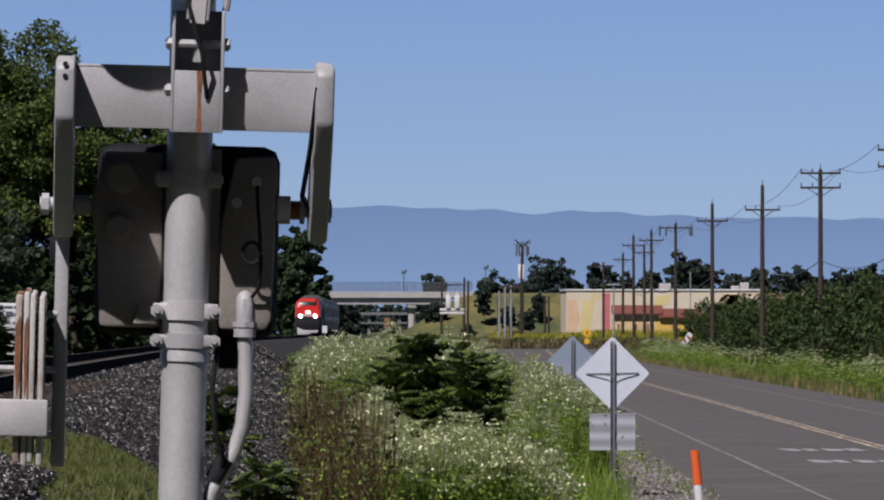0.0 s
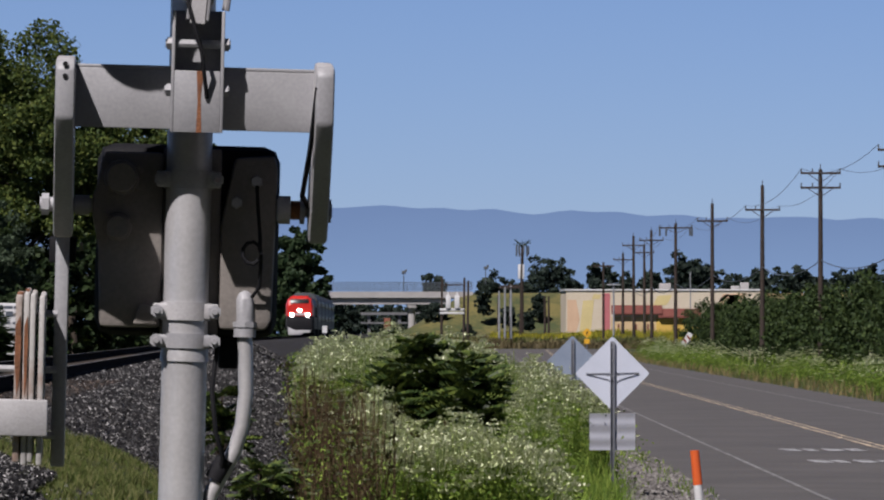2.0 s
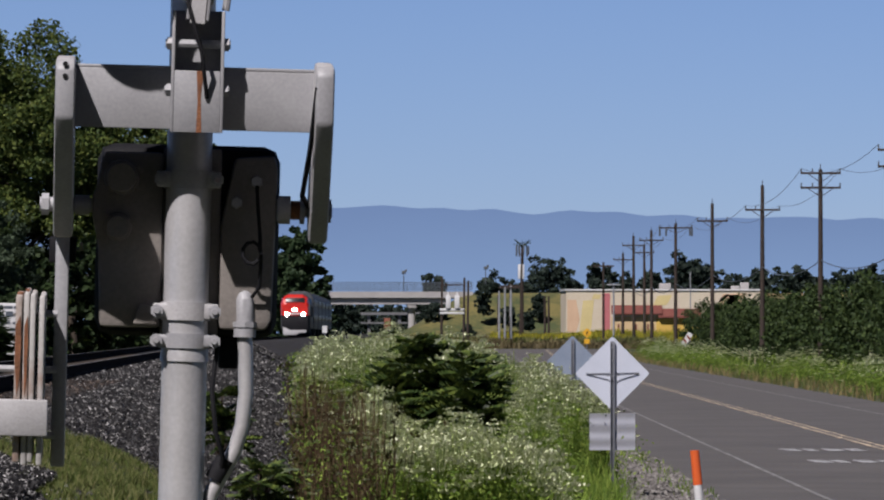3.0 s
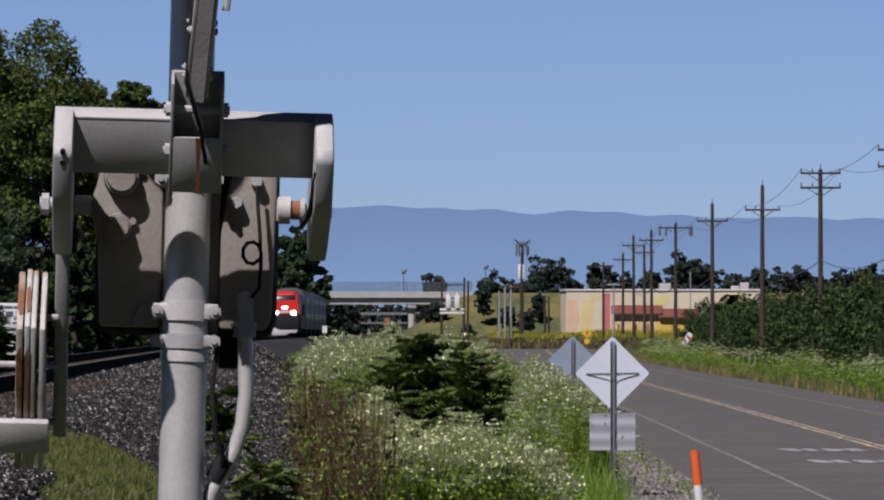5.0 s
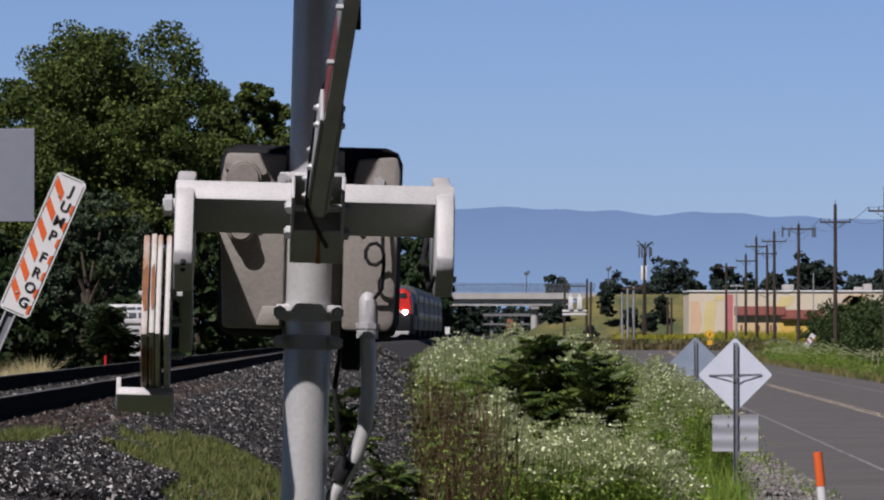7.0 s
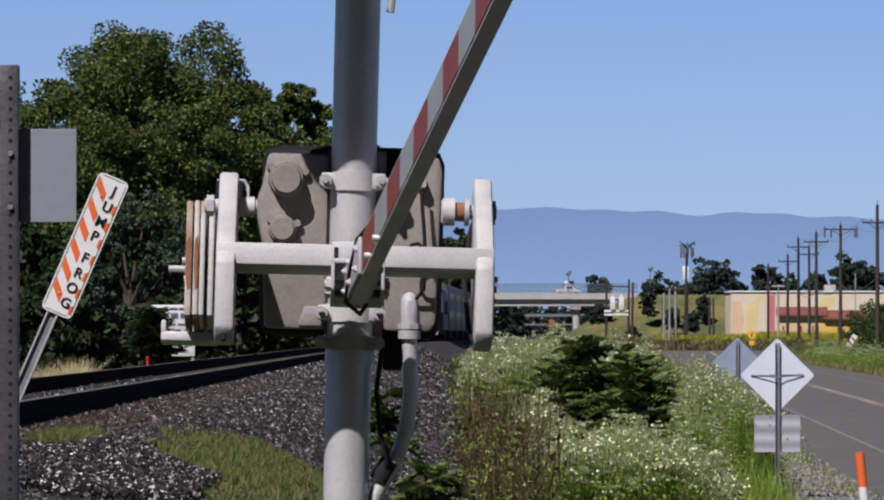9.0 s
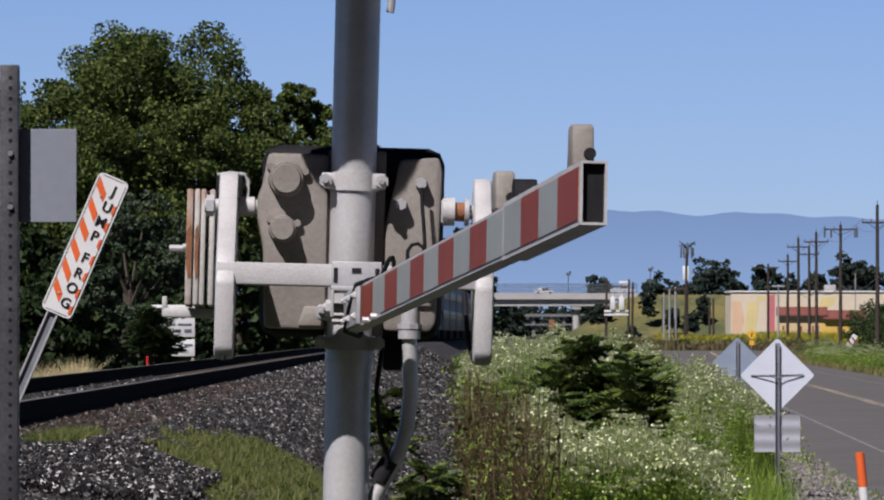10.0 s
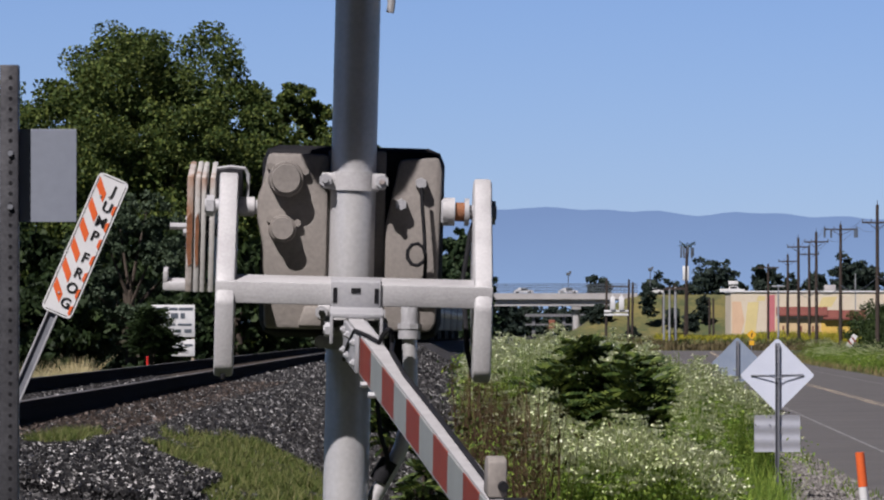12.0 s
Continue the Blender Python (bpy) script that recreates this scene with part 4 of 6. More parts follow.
# ---- trees ----
def tree(name, x, d, z, width, height, count, size, mat, label, seed, lobes=26, low=0.12, trunk=0.03, squash=1.0, tight=1.0, group=""):
    """A tapered trunk with limbs, and a crown of leaves gathered in uneven lobes."""
    r = np.random.default_rng(seed)
    root = thing(name, pose(x, d, z), label, "tree", group)
    bm = bmesh.new()
    bent(bm, [(0, 0, -0.3), (0.01 * height, 0, height * 0.2), (-0.01 * height, 0.01 * height, height * 0.42)], height * trunk, 9)
    centres = []
    for i in range(lobes):
        f = (i + 0.5) / lobes
        a = i * 2.399 + r.uniform(-0.4, 0.4)
        zz = height * (low + (0.97 - low) * f) - height * 0.06
        ring = math.sin(math.pi * min(1, max(0.0, (f * 0.80 + 0.17)))) ** 0.6
        rad = width / 2 * ring * r.uniform(0.5, 0.92)
        centres.append((rad * math.cos(a), rad * math.sin(a) * squash, zz, width * r.uniform(0.12, 0.19) * tight))
    for cx, cy, cz, cr in centres[::2]:
        tube(bm, (0, 0, height * 0.12 + cz * 0.35), (cx * 0.85, cy * 0.85, cz), height * trunk * 0.4, height * trunk * 0.08, 6)
    part("trunk", bm, BARK, root)
    pts = []
    per = max(4, count // (lobes * 12))
    for cx, cy, cz, cr in centres:
        for k in range(12):
            v = r.normal(size=3)
            v /= np.linalg.norm(v)
            c = np.array([cx, cy, cz]) + v * cr * r.uniform(0.55, 1.25) * np.array([1, 1, 0.85])
            q = r.normal(size=(per, 3))
            q /= np.linalg.norm(q, axis=1)[:, None]
            pts.append(c + q * (cr * 0.34 * r.uniform(0.25, 1.2, per) ** 0.6)[:, None] * np.array([1, 1, 0.7]))
    v, f = leaf_quads(np.concatenate(pts), size, r=r)
    cloud("crown", v, f, mat, root, "uneven crown of leaves")
    return root


tree("walnut_tree", -13.0, 262, 0.8, 15.5, 14.5, 240000, 0.125, LEAF, "large spreading broad-leaved tree beside the railway", 11, lobes=52, low=0.03)
tree("walnut_tree", -6.9, 268, 0.8, 7.0, 13.5, 60000, 0.125, LEAF, "tall leaning broad-leaved tree at the edge of a dense row", 19, lobes=24, low=0.42)
tree("walnut_tree", -19.5, 268, 0.8, 14, 12.6, 70000, 0.14, LEAF, "large broad-leaved tree in a dense row", 15, lobes=34, low=0.03)
tree("willow_tree", -12.8, 236, 0.8, 5.5, 7.6, 30000, 0.11, LEAF_GREY, "small grey-green willow in front of taller trees", 16, lobes=26, low=0.03)
# dark leaf colour stands in for the shade beneath the big trees
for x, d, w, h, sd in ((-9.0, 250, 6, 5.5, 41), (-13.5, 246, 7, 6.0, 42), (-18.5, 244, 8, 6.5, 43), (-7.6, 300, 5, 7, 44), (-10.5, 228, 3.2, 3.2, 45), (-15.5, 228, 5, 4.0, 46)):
    tree("understorey_tree", x, d, 0.75, w, h, 6500, 0.26, LEAF_DARK, "low tree whose dark leaves stand in for deep shade", sd, lobes=20, low=0.0, group="shaded trees by the railway")
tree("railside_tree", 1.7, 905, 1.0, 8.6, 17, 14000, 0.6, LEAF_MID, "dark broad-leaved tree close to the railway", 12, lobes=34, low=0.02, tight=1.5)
tree("railside_tree", -3.5, 930, 1.0, 8, 14, 9000, 0.6, LEAF_MID, "dark broad-leaved tree close to the railway", 13, lobes=24, low=0.02)

# unseen trees added behind the camera to block sky light from the gate
for k, (x, d, h) in enumerate(((-24, -14, 15), (-17, -18, 17), (-8, -20, 17), (1, -21, 18), (10, -20, 17), (18, -17, 17), (25, -11, 15))):
    tree("sky_blocker_tree", x, d, 1.0, 12, h, 4500, 1.2, LEAF_DARK, "unseen tree added behind the camera to block sky light", 300 + k, lobes=22, low=0.0, tight=1.5, group="tree belt by the crossing")

FAR_TREES = [(16, 12, 9, 1820), (24, 10.5, 9, 1850), (33, 9.5, 9, 1840), (42, 9.0, 9, 1860), (50, 14.2, 9, 1420), (57, 13.0, 10, 1430), (64.5, 19.6, 10.5, 1450), (70.5, 15.0, 6, 1460),
             (77, 18.5, 8, 1440), (83, 15.5, 8, 1450), (89, 16, 8, 1450), (97, 20.5, 10, 1440), (103, 19.0, 8, 1450), (111, 16.0, 9, 1460), (117, 17.5, 9, 1450), (124, 17.5, 9, 1440),
             (130, 15.5, 8, 1450), (137, 16.5, 9, 1440), (144, 18.0, 9, 1450), (151, 16, 9, 1450), (34.5, 14.5, 7, 1380), (112, 14, 10, 1400), (130, 13, 10, 1400)]
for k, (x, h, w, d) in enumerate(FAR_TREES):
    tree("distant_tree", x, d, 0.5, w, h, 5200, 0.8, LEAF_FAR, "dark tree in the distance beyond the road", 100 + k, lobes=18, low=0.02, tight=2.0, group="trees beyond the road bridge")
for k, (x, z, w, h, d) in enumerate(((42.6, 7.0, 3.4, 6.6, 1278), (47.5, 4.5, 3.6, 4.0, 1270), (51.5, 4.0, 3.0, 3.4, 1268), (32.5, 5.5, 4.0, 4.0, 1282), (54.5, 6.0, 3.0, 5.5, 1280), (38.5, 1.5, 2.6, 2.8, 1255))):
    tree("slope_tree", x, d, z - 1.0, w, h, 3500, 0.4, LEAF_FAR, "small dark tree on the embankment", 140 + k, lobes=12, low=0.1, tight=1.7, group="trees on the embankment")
# fruit trees behind the verge
for k in range(16):
    d = 236 + k * 22 + random.uniform(-4, 4)
    x = 27.5 + (d - 240) * 0.036 + random.uniform(-0.8, 0.8) + 2.2
    tree("orchard_tree", x, d, -0.05, 7.5 + random.uniform(-1, 1), 4.7 + random.uniform(-0.5, 0.6), 8500, 0.17, LEAF_ORCHARD, "dense green orchard tree beside the road verge", 200 + k, lobes=26, low=0.02, group="orchard trees along the road")
for k in range(9):
    d = 250 + k * 36
    tree("orchard_tree", 35.5 + (d - 240) * 0.040, d, -0.05, 8.5, 5.4, 4000, 0.26, LEAF_ORCHARD, "dense green orchard tree beside the road verge", 230 + k, lobes=22, low=0.02, group="orchard trees along the road")


# ---- poles and wires ----
POLES = [(33.0, 318, 12.4, ((0.3, 2.4), (1.2, 2.4))), (33.0, 365, 12.4, ((0.3, 2.5), (1.2, 2.5))), (32.6, 405, 12.4, ((1.75, 2.4),)), (33.3, 462, 12.4, ((1.45, 2.4),)),
         (36.0, 547, 12.4, ((0.5, 3.1),)), (36.2, 586, 12.4, ((1.06, 2.4),)), (36.5, 621, 12.4, ((1.06, 2.4),)), (39.5, 652, 12.0, ((1.0, 2.2),)), (38.0, 668, 11.2, ((0.8, 2.2),))]


def build_poles():
    for x, d, top, arms in POLES:
        g = float(ground_z(x, d))
        pole = thing("utility_pole", pose(x, d, g, 0, random.uniform(-0.5, 0.5), 0), "weathered timber utility pole with crossarms", "utility pole", "poles along the road")
        bm = bmesh.new()
        tube(bm, (0, 0, -0.5), (0, 0, top - g), 0.185, 0.125, 12)
        part("shaft", bm, WOOD_POLE, pole)
        for drop, w in arms:
            z = top - g - drop
            bm = bmesh.new()
            box(bm, -w / 2, w / 2, -0.22, -0.11, z, z + 0.13, 0.01)
            bent(bm, [(-w * 0.3, -0.2, z), (0, -0.16, z - 0.5)], 0.025, 5)
            bent(bm, [(w * 0.3, -0.2, z), (0, -0.16, z - 0.5)], 0.025, 5)
            part("crossarm", bm, WOOD_POLE, pole)
            for k in (-0.48, -0.2, 0.48):
                bm = bmesh.new()
                tube(bm, (k * w, -0.16, z + 0.12), (k * w, -0.16, z + 0.36), 0.05, 0.035, 8)
                part("insulator", bm, GALV_DARK, pole)
        bm = bmesh.new()
        tube(bm, (0, 0, top - g), (0, 0, top - g + 0.35), 0.04, 0.03, 6)
        part("top_pin", bm, GALV_DARK, pole)
        if d == 547:
            for k in (-1.5, -0.9, 1.5, 1.3):
                bm = bmesh.new()
                tube(bm, (k, -0.25, top - g - 1.2), (k, -0.25, top - g - 0.45), 0.09, 0.09, 8)
                part("fuse_cutout", bm, GALV_DARK, pole)
    line = thing("power_line", pose(0, 0, 0), "thin sagging overhead wires between the poles", "overhead wires")
    for (x0, d0, t0, a0), (x1, d1, t1, a1) in zip(POLES, POLES[1:7]):
        for k in (-0.48, 0.48, 0.0):
            z0, z1 = t0 - a0[0][0] + 0.35, t1 - a1[0][0] + 0.35
            if k == 0.0:
                z0, z1 = t0 - 5.6, t1 - 5.6
            p, q = Vector((x0 + k * a0[0][1], d0 - 0.15, z0)), Vector((x1 + k * a1[0][1], d1 - 0.15, z1))
            pts = [p.lerp(q, i / 10) - Vector((0, 0, 4 * 0.75 * (i / 10) * (1 - i / 10))) for i in range(11)]
            bm = bmesh.new()
            bent(bm, pts, 0.016 if k else 0.03, 4)
            part("wire", bm, GALV_DARK, line)


build_poles()


def plain_pole(name, x, d, top, r, mat, label, category, extra=None, lean=0.0):
    g = float(ground_z(x, d))
    p = thing(name, pose(x, d, g, 0, lean, 0), label, category)
    bm = bmesh.new()
    tube(bm, (0, 0, -0.3), (0, 0, top - g), r, r * 0.8, 10)
    part("shaft", bm, mat, p)
    if extra:
        extra(p, top - g)
    return p


def antennas(p, top):
    for k in range(9):
        a = k * 0.698
        bm = bmesh.new()
        c = Vector((0.85 * math.cos(a), 0.85 * math.sin(a), top - 0.7 + 0.3 * math.sin(k * 2.9)))
        box(bm, c.x - 0.12, c.x + 0.12, c.y - 0.08, c.y + 0.08, c.z - 0.55, c.z + 0.55, 0.03)
        part("antenna_panel", bm, GALV_DARK, p)
    bm = bmesh.new()
    for k in range(16):
        a = k * 0.393
        bent(bm, [(0, 0, top - 0.4), (0.6 * math.cos(a), 0.6 * math.sin(a), top + 0.3), (1.25 * math.cos(a), 1.25 * math.sin(a), top + 0.35 + 0.5 * math.sin(k * 2.3))], 0.05, 4)
    part("frond", bm, LEAF_DARK, p, "spiky top")
    bm = bmesh.new()
    box(bm, -0.6, 0.25, -0.4, 0.2, top - 4.6, top - 2.6, 0.05)
    part("equipment_cabinet", bm, WHITE, p, "white equipment case")


plain_pole("antenna_mast", 32.5, 815, 14.2, 0.22, WOOD_POLE, "tall mast with a cluster of antenna panels", "antenna mast", antennas)


def crossarm(w, drop, mat):
    def add(p, top):
        bm = bmesh.new()
        box(bm, -w / 2, w / 2, -0.2, -0.05, top - drop, top - drop + 0.16, 0.01)
        part("crossarm", bm, mat, p)
    return add


GREY_STEEL = material("grey_steel_post", (0.280, 0.287, 0.301), (0.210, 0.217, 0.231), 0.6, 0.2, 2, 20, 0.02)
for x, d, top, r, mat, ex, ln in ((22.3, 620, 6.6, 0.13, GREY_STEEL, None, 0), (22.9, 620, 7.0, 0.13, GREY_STEEL, None, 0), (23.6, 622, 7.2, 0.16, GREY_STEEL, crossarm(2.6, 0.3, WOOD_POLE), 0),
                                  (24.2, 640, 7.6, 0.13, WOOD_POLE, crossarm(2.0, 0.4, WOOD_POLE), 0), (25.3, 640, 11.0, 0.14, WOOD_POLE, None, 1), (27.2, 760, 7.0, 0.13, WOOD_POLE, None, 0),
                                  (33.2, 760, 6.9, 0.16, WOOD_POLE, None, 0), (33.7, 760, 6.9, 0.16, WOOD_POLE, None, 0), (33.5, 625, 9.7, 0.14, WOOD_POLE, crossarm(2.2, 0.5, WOOD_POLE), 0),
                                  (34.3, 620, 7.4, 0.12, GREY_STEEL, crossarm(1.4, 0.2, GREY_STEEL), 0), (36.1, 615, 9.8, 0.10, WOOD_POLE, None, 0), (41.0, 600, 8.4, 0.08, GREY_STEEL, None, 0)):
    plain_pole("pole", x, d, top, r, mat, "slender pole beside the road junction", "pole", ex, ln)


def build_h_frame():
    h = thing("transformer_frame", pose(15.7, 600, float(ground_z(15.7, 600))), "two-pole frame carrying white transformers", "transformer frame")
    for x, top in ((0, 6.9), (2.25, 6.8), (2.65, 6.5)):
        bm = bmesh.new()
        tube(bm, (x, 0, -0.3), (x + 0.1, 0, top), 0.14, 0.10, 8)
        part("pole", bm, WOOD_POLE, h)
    for z in (3.1, 3.45):
        bm = bmesh.new()
        box(bm, -0.15, 2.3, -0.2, 0.1, z, z + 0.22, 0.02)
        part("platform_beam", bm, WHITE, h)
    for x in (0.45, 1.35):
        bm = bmesh.new()
        box(bm, x, x + 0.5, -0.35, 0.25, 3.67, 5.0, 0.06)
        tube(bm, (x + 0.25, 0, 5.0), (x + 0.25, 0, 5.3), 0.1, n=8)
        part("transformer", bm, WHITE, h, "white transformer tank")
    bm = bmesh.new()
    box(bm, 0, 2.3, -0.08, 0.08, 6.0, 6.12)
    part("crossarm", bm, WOOD_POLE, h)


build_h_frame()


# ---- road signs and small things of the middle distance ----
def diamond(x, d, z, size, plate, plate_mat=None):
    s = thing("warning_sign", pose(x, d, z, 0, 0, 0), "bare aluminium back of a diamond road sign on a steel post", "road sign", "diamond signs")
    bm = bmesh.new()
    h, k = size / 2, 0.022
    slab(bm, [(-h + k, k), (-k, h - k), (0, h - k * 0.72), (k, h - k), (h - k, k), (h - k * 0.72, 0), (h - k, -k), (k, -h + k), (0, -h + k * 0.72), (-k, -h + k), (-h + k, -k), (-h + k * 0.72, 0)], "y", 0, 0.004)
    part("sign_plate", bm, plate_mat or SIGN_BACK, s, "plain aluminium plate", False)
    bm = bmesh.new()
    box(bm, -0.032, -0.022, -0.055, -0.002, -z - 0.3, h * 0.86, 0.002)
    box(bm, 0.022, 0.032, -0.055, -0.002, -z - 0.3, h * 0.86, 0.002)
    box(bm, -0.022, 0.022, -0.014, -0.002, -z - 0.3, h * 0.86, 0.002)
    part("post", bm, GALV_POST, s, "galvanised channel post")
    for zz in (h * 0.7, h * 0.35, -h * 0.6):
        bm = bmesh.new()
        tube(bm, (0, -0.012, zz), (0, -0.024, zz), 0.012, n=6)
        part("bolt", bm, GALV, s)
    if plate:
        bm = bmesh.new()
        rows = [[bm.verts.new((x, y + 0.006 * math.sin(k * 0.68), -1.10 + 0.53 * k / 24)) for k in range(25)] for x, y in ((-0.33, 0.0), (0.33, 0.0), (0.33, 0.004), (-0.33, 0.004))]
        for a, b in zip(rows, rows[1:] + rows[:1]):
            for k in range(24):
                bm.faces.new((a[k], b[k], b[k + 1], a[k + 1]))
        for k in (0, 24):
            bm.faces.new([row[k] for row in rows])
        bmesh.ops.recalc_face_normals(bm, faces=bm.faces[:])
        part("lower_plate", bm, CORRUGATED, s, "slightly wavy rectangular plate with pale bands")
        bm = bmesh.new()
        bent(bm, [(-0.38, -0.012, 0.0), (-0.1, -0.05, -0.02), (0, -0.07, -0.045), (0.1, -0.05, -0.02), (0.38, -0.012, 0.0)], 0.007, 6)
        bent(bm, [(-0.38, -0.012, 0.0), (0.38, -0.012, 0.012)], 0.006, 6)
        part("brace", bm, GALV_POST, s)


GALV_POST = material("galvanised_post", (0.182, 0.189, 0.210), (0.133, 0.140, 0.161), 0.55, 0.3, 8, 60, 0.05)
CORRUGATED = material("streaked_aluminium", (0.46, 0.47, 0.51), (0.41, 0.42, 0.47), 0.4, 0.5, 3, 40, 0.02)
diamond(4.69, 85.1, 1.79, 1.078, True)
# the farther sign's plate is darker and bluer than the near one's
diamond(5.95, 123, 1.77, 1.078, False, material("bluer_sign_aluminium", (0.252, 0.294, 0.371), (0.196, 0.238, 0.315), 0.5, 0.2, 3, 30, 0.02))


def marker(x, d, h):
    m = thing("marker_post", pose(x, d, float(ground_z(x, d)), 0, -5.5, 0), "leaning orange and white tubular marker post", "marker post")
    bm = bmesh.new()
    tube(bm, (0, 0, -0.3), (0, 0, h - 0.4), 0.055, n=18)
    part("white_tube", bm, WHITE, m, "white lower tube")
    bm = bmesh.new()
    tube(bm, (0, 0, h - 0.42), (0, 0, h), 0.058, 0.056, 18)
    part("orange_sleeve", bm, ORANGE, m, "bright orange sleeve")


marker(5.06, 72, 0.95)


def curve_sign():
    s = thing("curve_sign", pose(25.4, 500, float(ground_z(25.4, 500))), "small yellow road sign with a black arrow", "road sign")
    bm = bmesh.new()
    tube(bm, (0, 0, -0.2), (0, 0, 2.2), 0.04, n=8)
    part("post", bm, GALV_POST, s)
    bm = bmesh.new()
    slab(bm, [(-0.42, 2.0), (0, 2.42), (0.42, 2.0), (0, 1.58)], "y", -0.06, -0.045)
    box(bm, -0.22, 0.22, -0.06, -0.045, 1.1, 1.5)
    part("panel", bm, YELLOW_SIGN, s, "", False)
    bm = bmesh.new()
    slab(bm, [(-0.06, 1.8), (0.04, 1.8), (0.04, 2.0), (0.14, 2.1), (0.02, 2.14), (-0.06, 2.02)], "y", -0.066, -0.06)
    part("arrow", bm, BLACK, s, "", False)


YELLOW_SIGN = material("yellow_sign", (0.595, 0.336, 0.021), (0.546, 0.294, 0.021), 0.5, 0, 2, 20, 0)
curve_sign()


def striped_board():
    s = thing("striped_board", pose(30.6, 452, float(ground_z(30.6, 452))), "tilted white and red striped marker board", "marker board")
    bm = bmesh.new()
    tube(bm, (0.1, 0.03, -0.2), (0.1, 0.03, 1.7), 0.03, n=6)
    part("post", bm, GALV_POST, s)
    tilt = pose(0, 0, 1.75, 0, 32, 0)
    bm = bmesh.new()
    box(bm, -0.2, 0.2, -0.02, 0.0, -0.55, 0.55, 0, tilt)
    part("board", bm, WHITE, s, "", False)
    for k in (-0.25, 0.12):
        bm = bmesh.new()
        box(bm, -0.2, 0.2, -0.027, -0.021, k, k + 0.14, 0, tilt @ pose(0, 0, 0, 0, 20, 0))
        part("stripe", bm, RED, s, "", False)


striped_board()
for k in range(9):
    d = 488 - k * 9
    x = 35.2 - k * 0.28
    st = thing("stake", pose(x, d, float(ground_z(x, d)), random.uniform(-4, 4), random.uniform(-6, 6), 0), "short pale wooden stake in the verge", "stake", "stakes in the verge")
    bm = bmesh.new()
    box(bm, -0.05, 0.05, -0.03, 0.03, -0.2, random.uniform(0.7, 1.1), 0.005)
    part("stick", bm, STAKE, st)

wp = plain_pole("whistle_post", 1.62, 250, 2.45, 0.03, GREY_STEEL, "thin grey trackside post with a small plate", "trackside post")
bm = bmesh.new()
box(bm, -0.1, 0.1, -0.05, -0.03, 2.05, 2.35)
part("plate", bm, WHITE, wp, "", False)


# ---- signs beside the crossing ----
def square_post():
    p = thing("perforated_post", pose(-1.193, 16, 1.3), "square perforated steel post with the grey back of a small sign", "sign post")
    bm = bmesh.new()
    box(bm, -0.0255, 0.0255, -0.0255, 0.0255, -0.2, 1.824, 0.004)
    part("post", bm, POST_STEEL, p, "dark galvanised square tube")
    # flat dark discs stand in for the shade inside the punched holes
    for k in range(48):
        z = 0.45 + k * 0.0285
        bm = bmesh.new()
        tube(bm, (0.004, -0.0262, z), (0.004, -0.0245, z), 0.0055, n=10)
        part("hole_disc", bm, DARK, p, "", False)
    bm = bmesh.new()
    box(bm, -0.18, 0.179, 0.027, 0.030, 1.400, 1.652, 0.001)
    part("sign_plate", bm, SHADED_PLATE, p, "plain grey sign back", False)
    for z in (1.44, 1.585):
        bm = bmesh.new()
        tube(bm, (0.004, -0.024, z), (0.004, -0.034, z), 0.008, n=6)
        part("bolt", bm, GALV_POST, p)


POST_STEEL = material("dull_square_tube", (0.065, 0.065, 0.072), (0.030, 0.030, 0.035), 0.5, 0.3, 10, 90, 0.05)
# shaded copy of the sign aluminium: the shade is in its bluish colour
SHADED_PLATE = material("shaded_aluminium", (0.210, 0.231, 0.280), (0.185, 0.203, 0.248), 0.5, 0.2, 3, 40, 0.02)
square_post()


def letter(char, size, m, parent):
    """One raised black letter in the built-in font."""
    curve = bpy.data.curves.new("letter", "FONT")
    curve.body, curve.size, curve.extrude, curve.align_x, curve.align_y, curve.offset = char, size, 0.0008, "CENTER", "CENTER", 0.0022
    shape = bpy.data.objects.new("letter", curve)
    mesh = bpy.data.meshes.new_from_object(shape)
    bpy.data.objects.remove(shape)
    mesh.materials.append(BLACK)
    ob = new("letter", mesh)
    ob.parent = parent
    ob.matrix_basis = m
    return ob


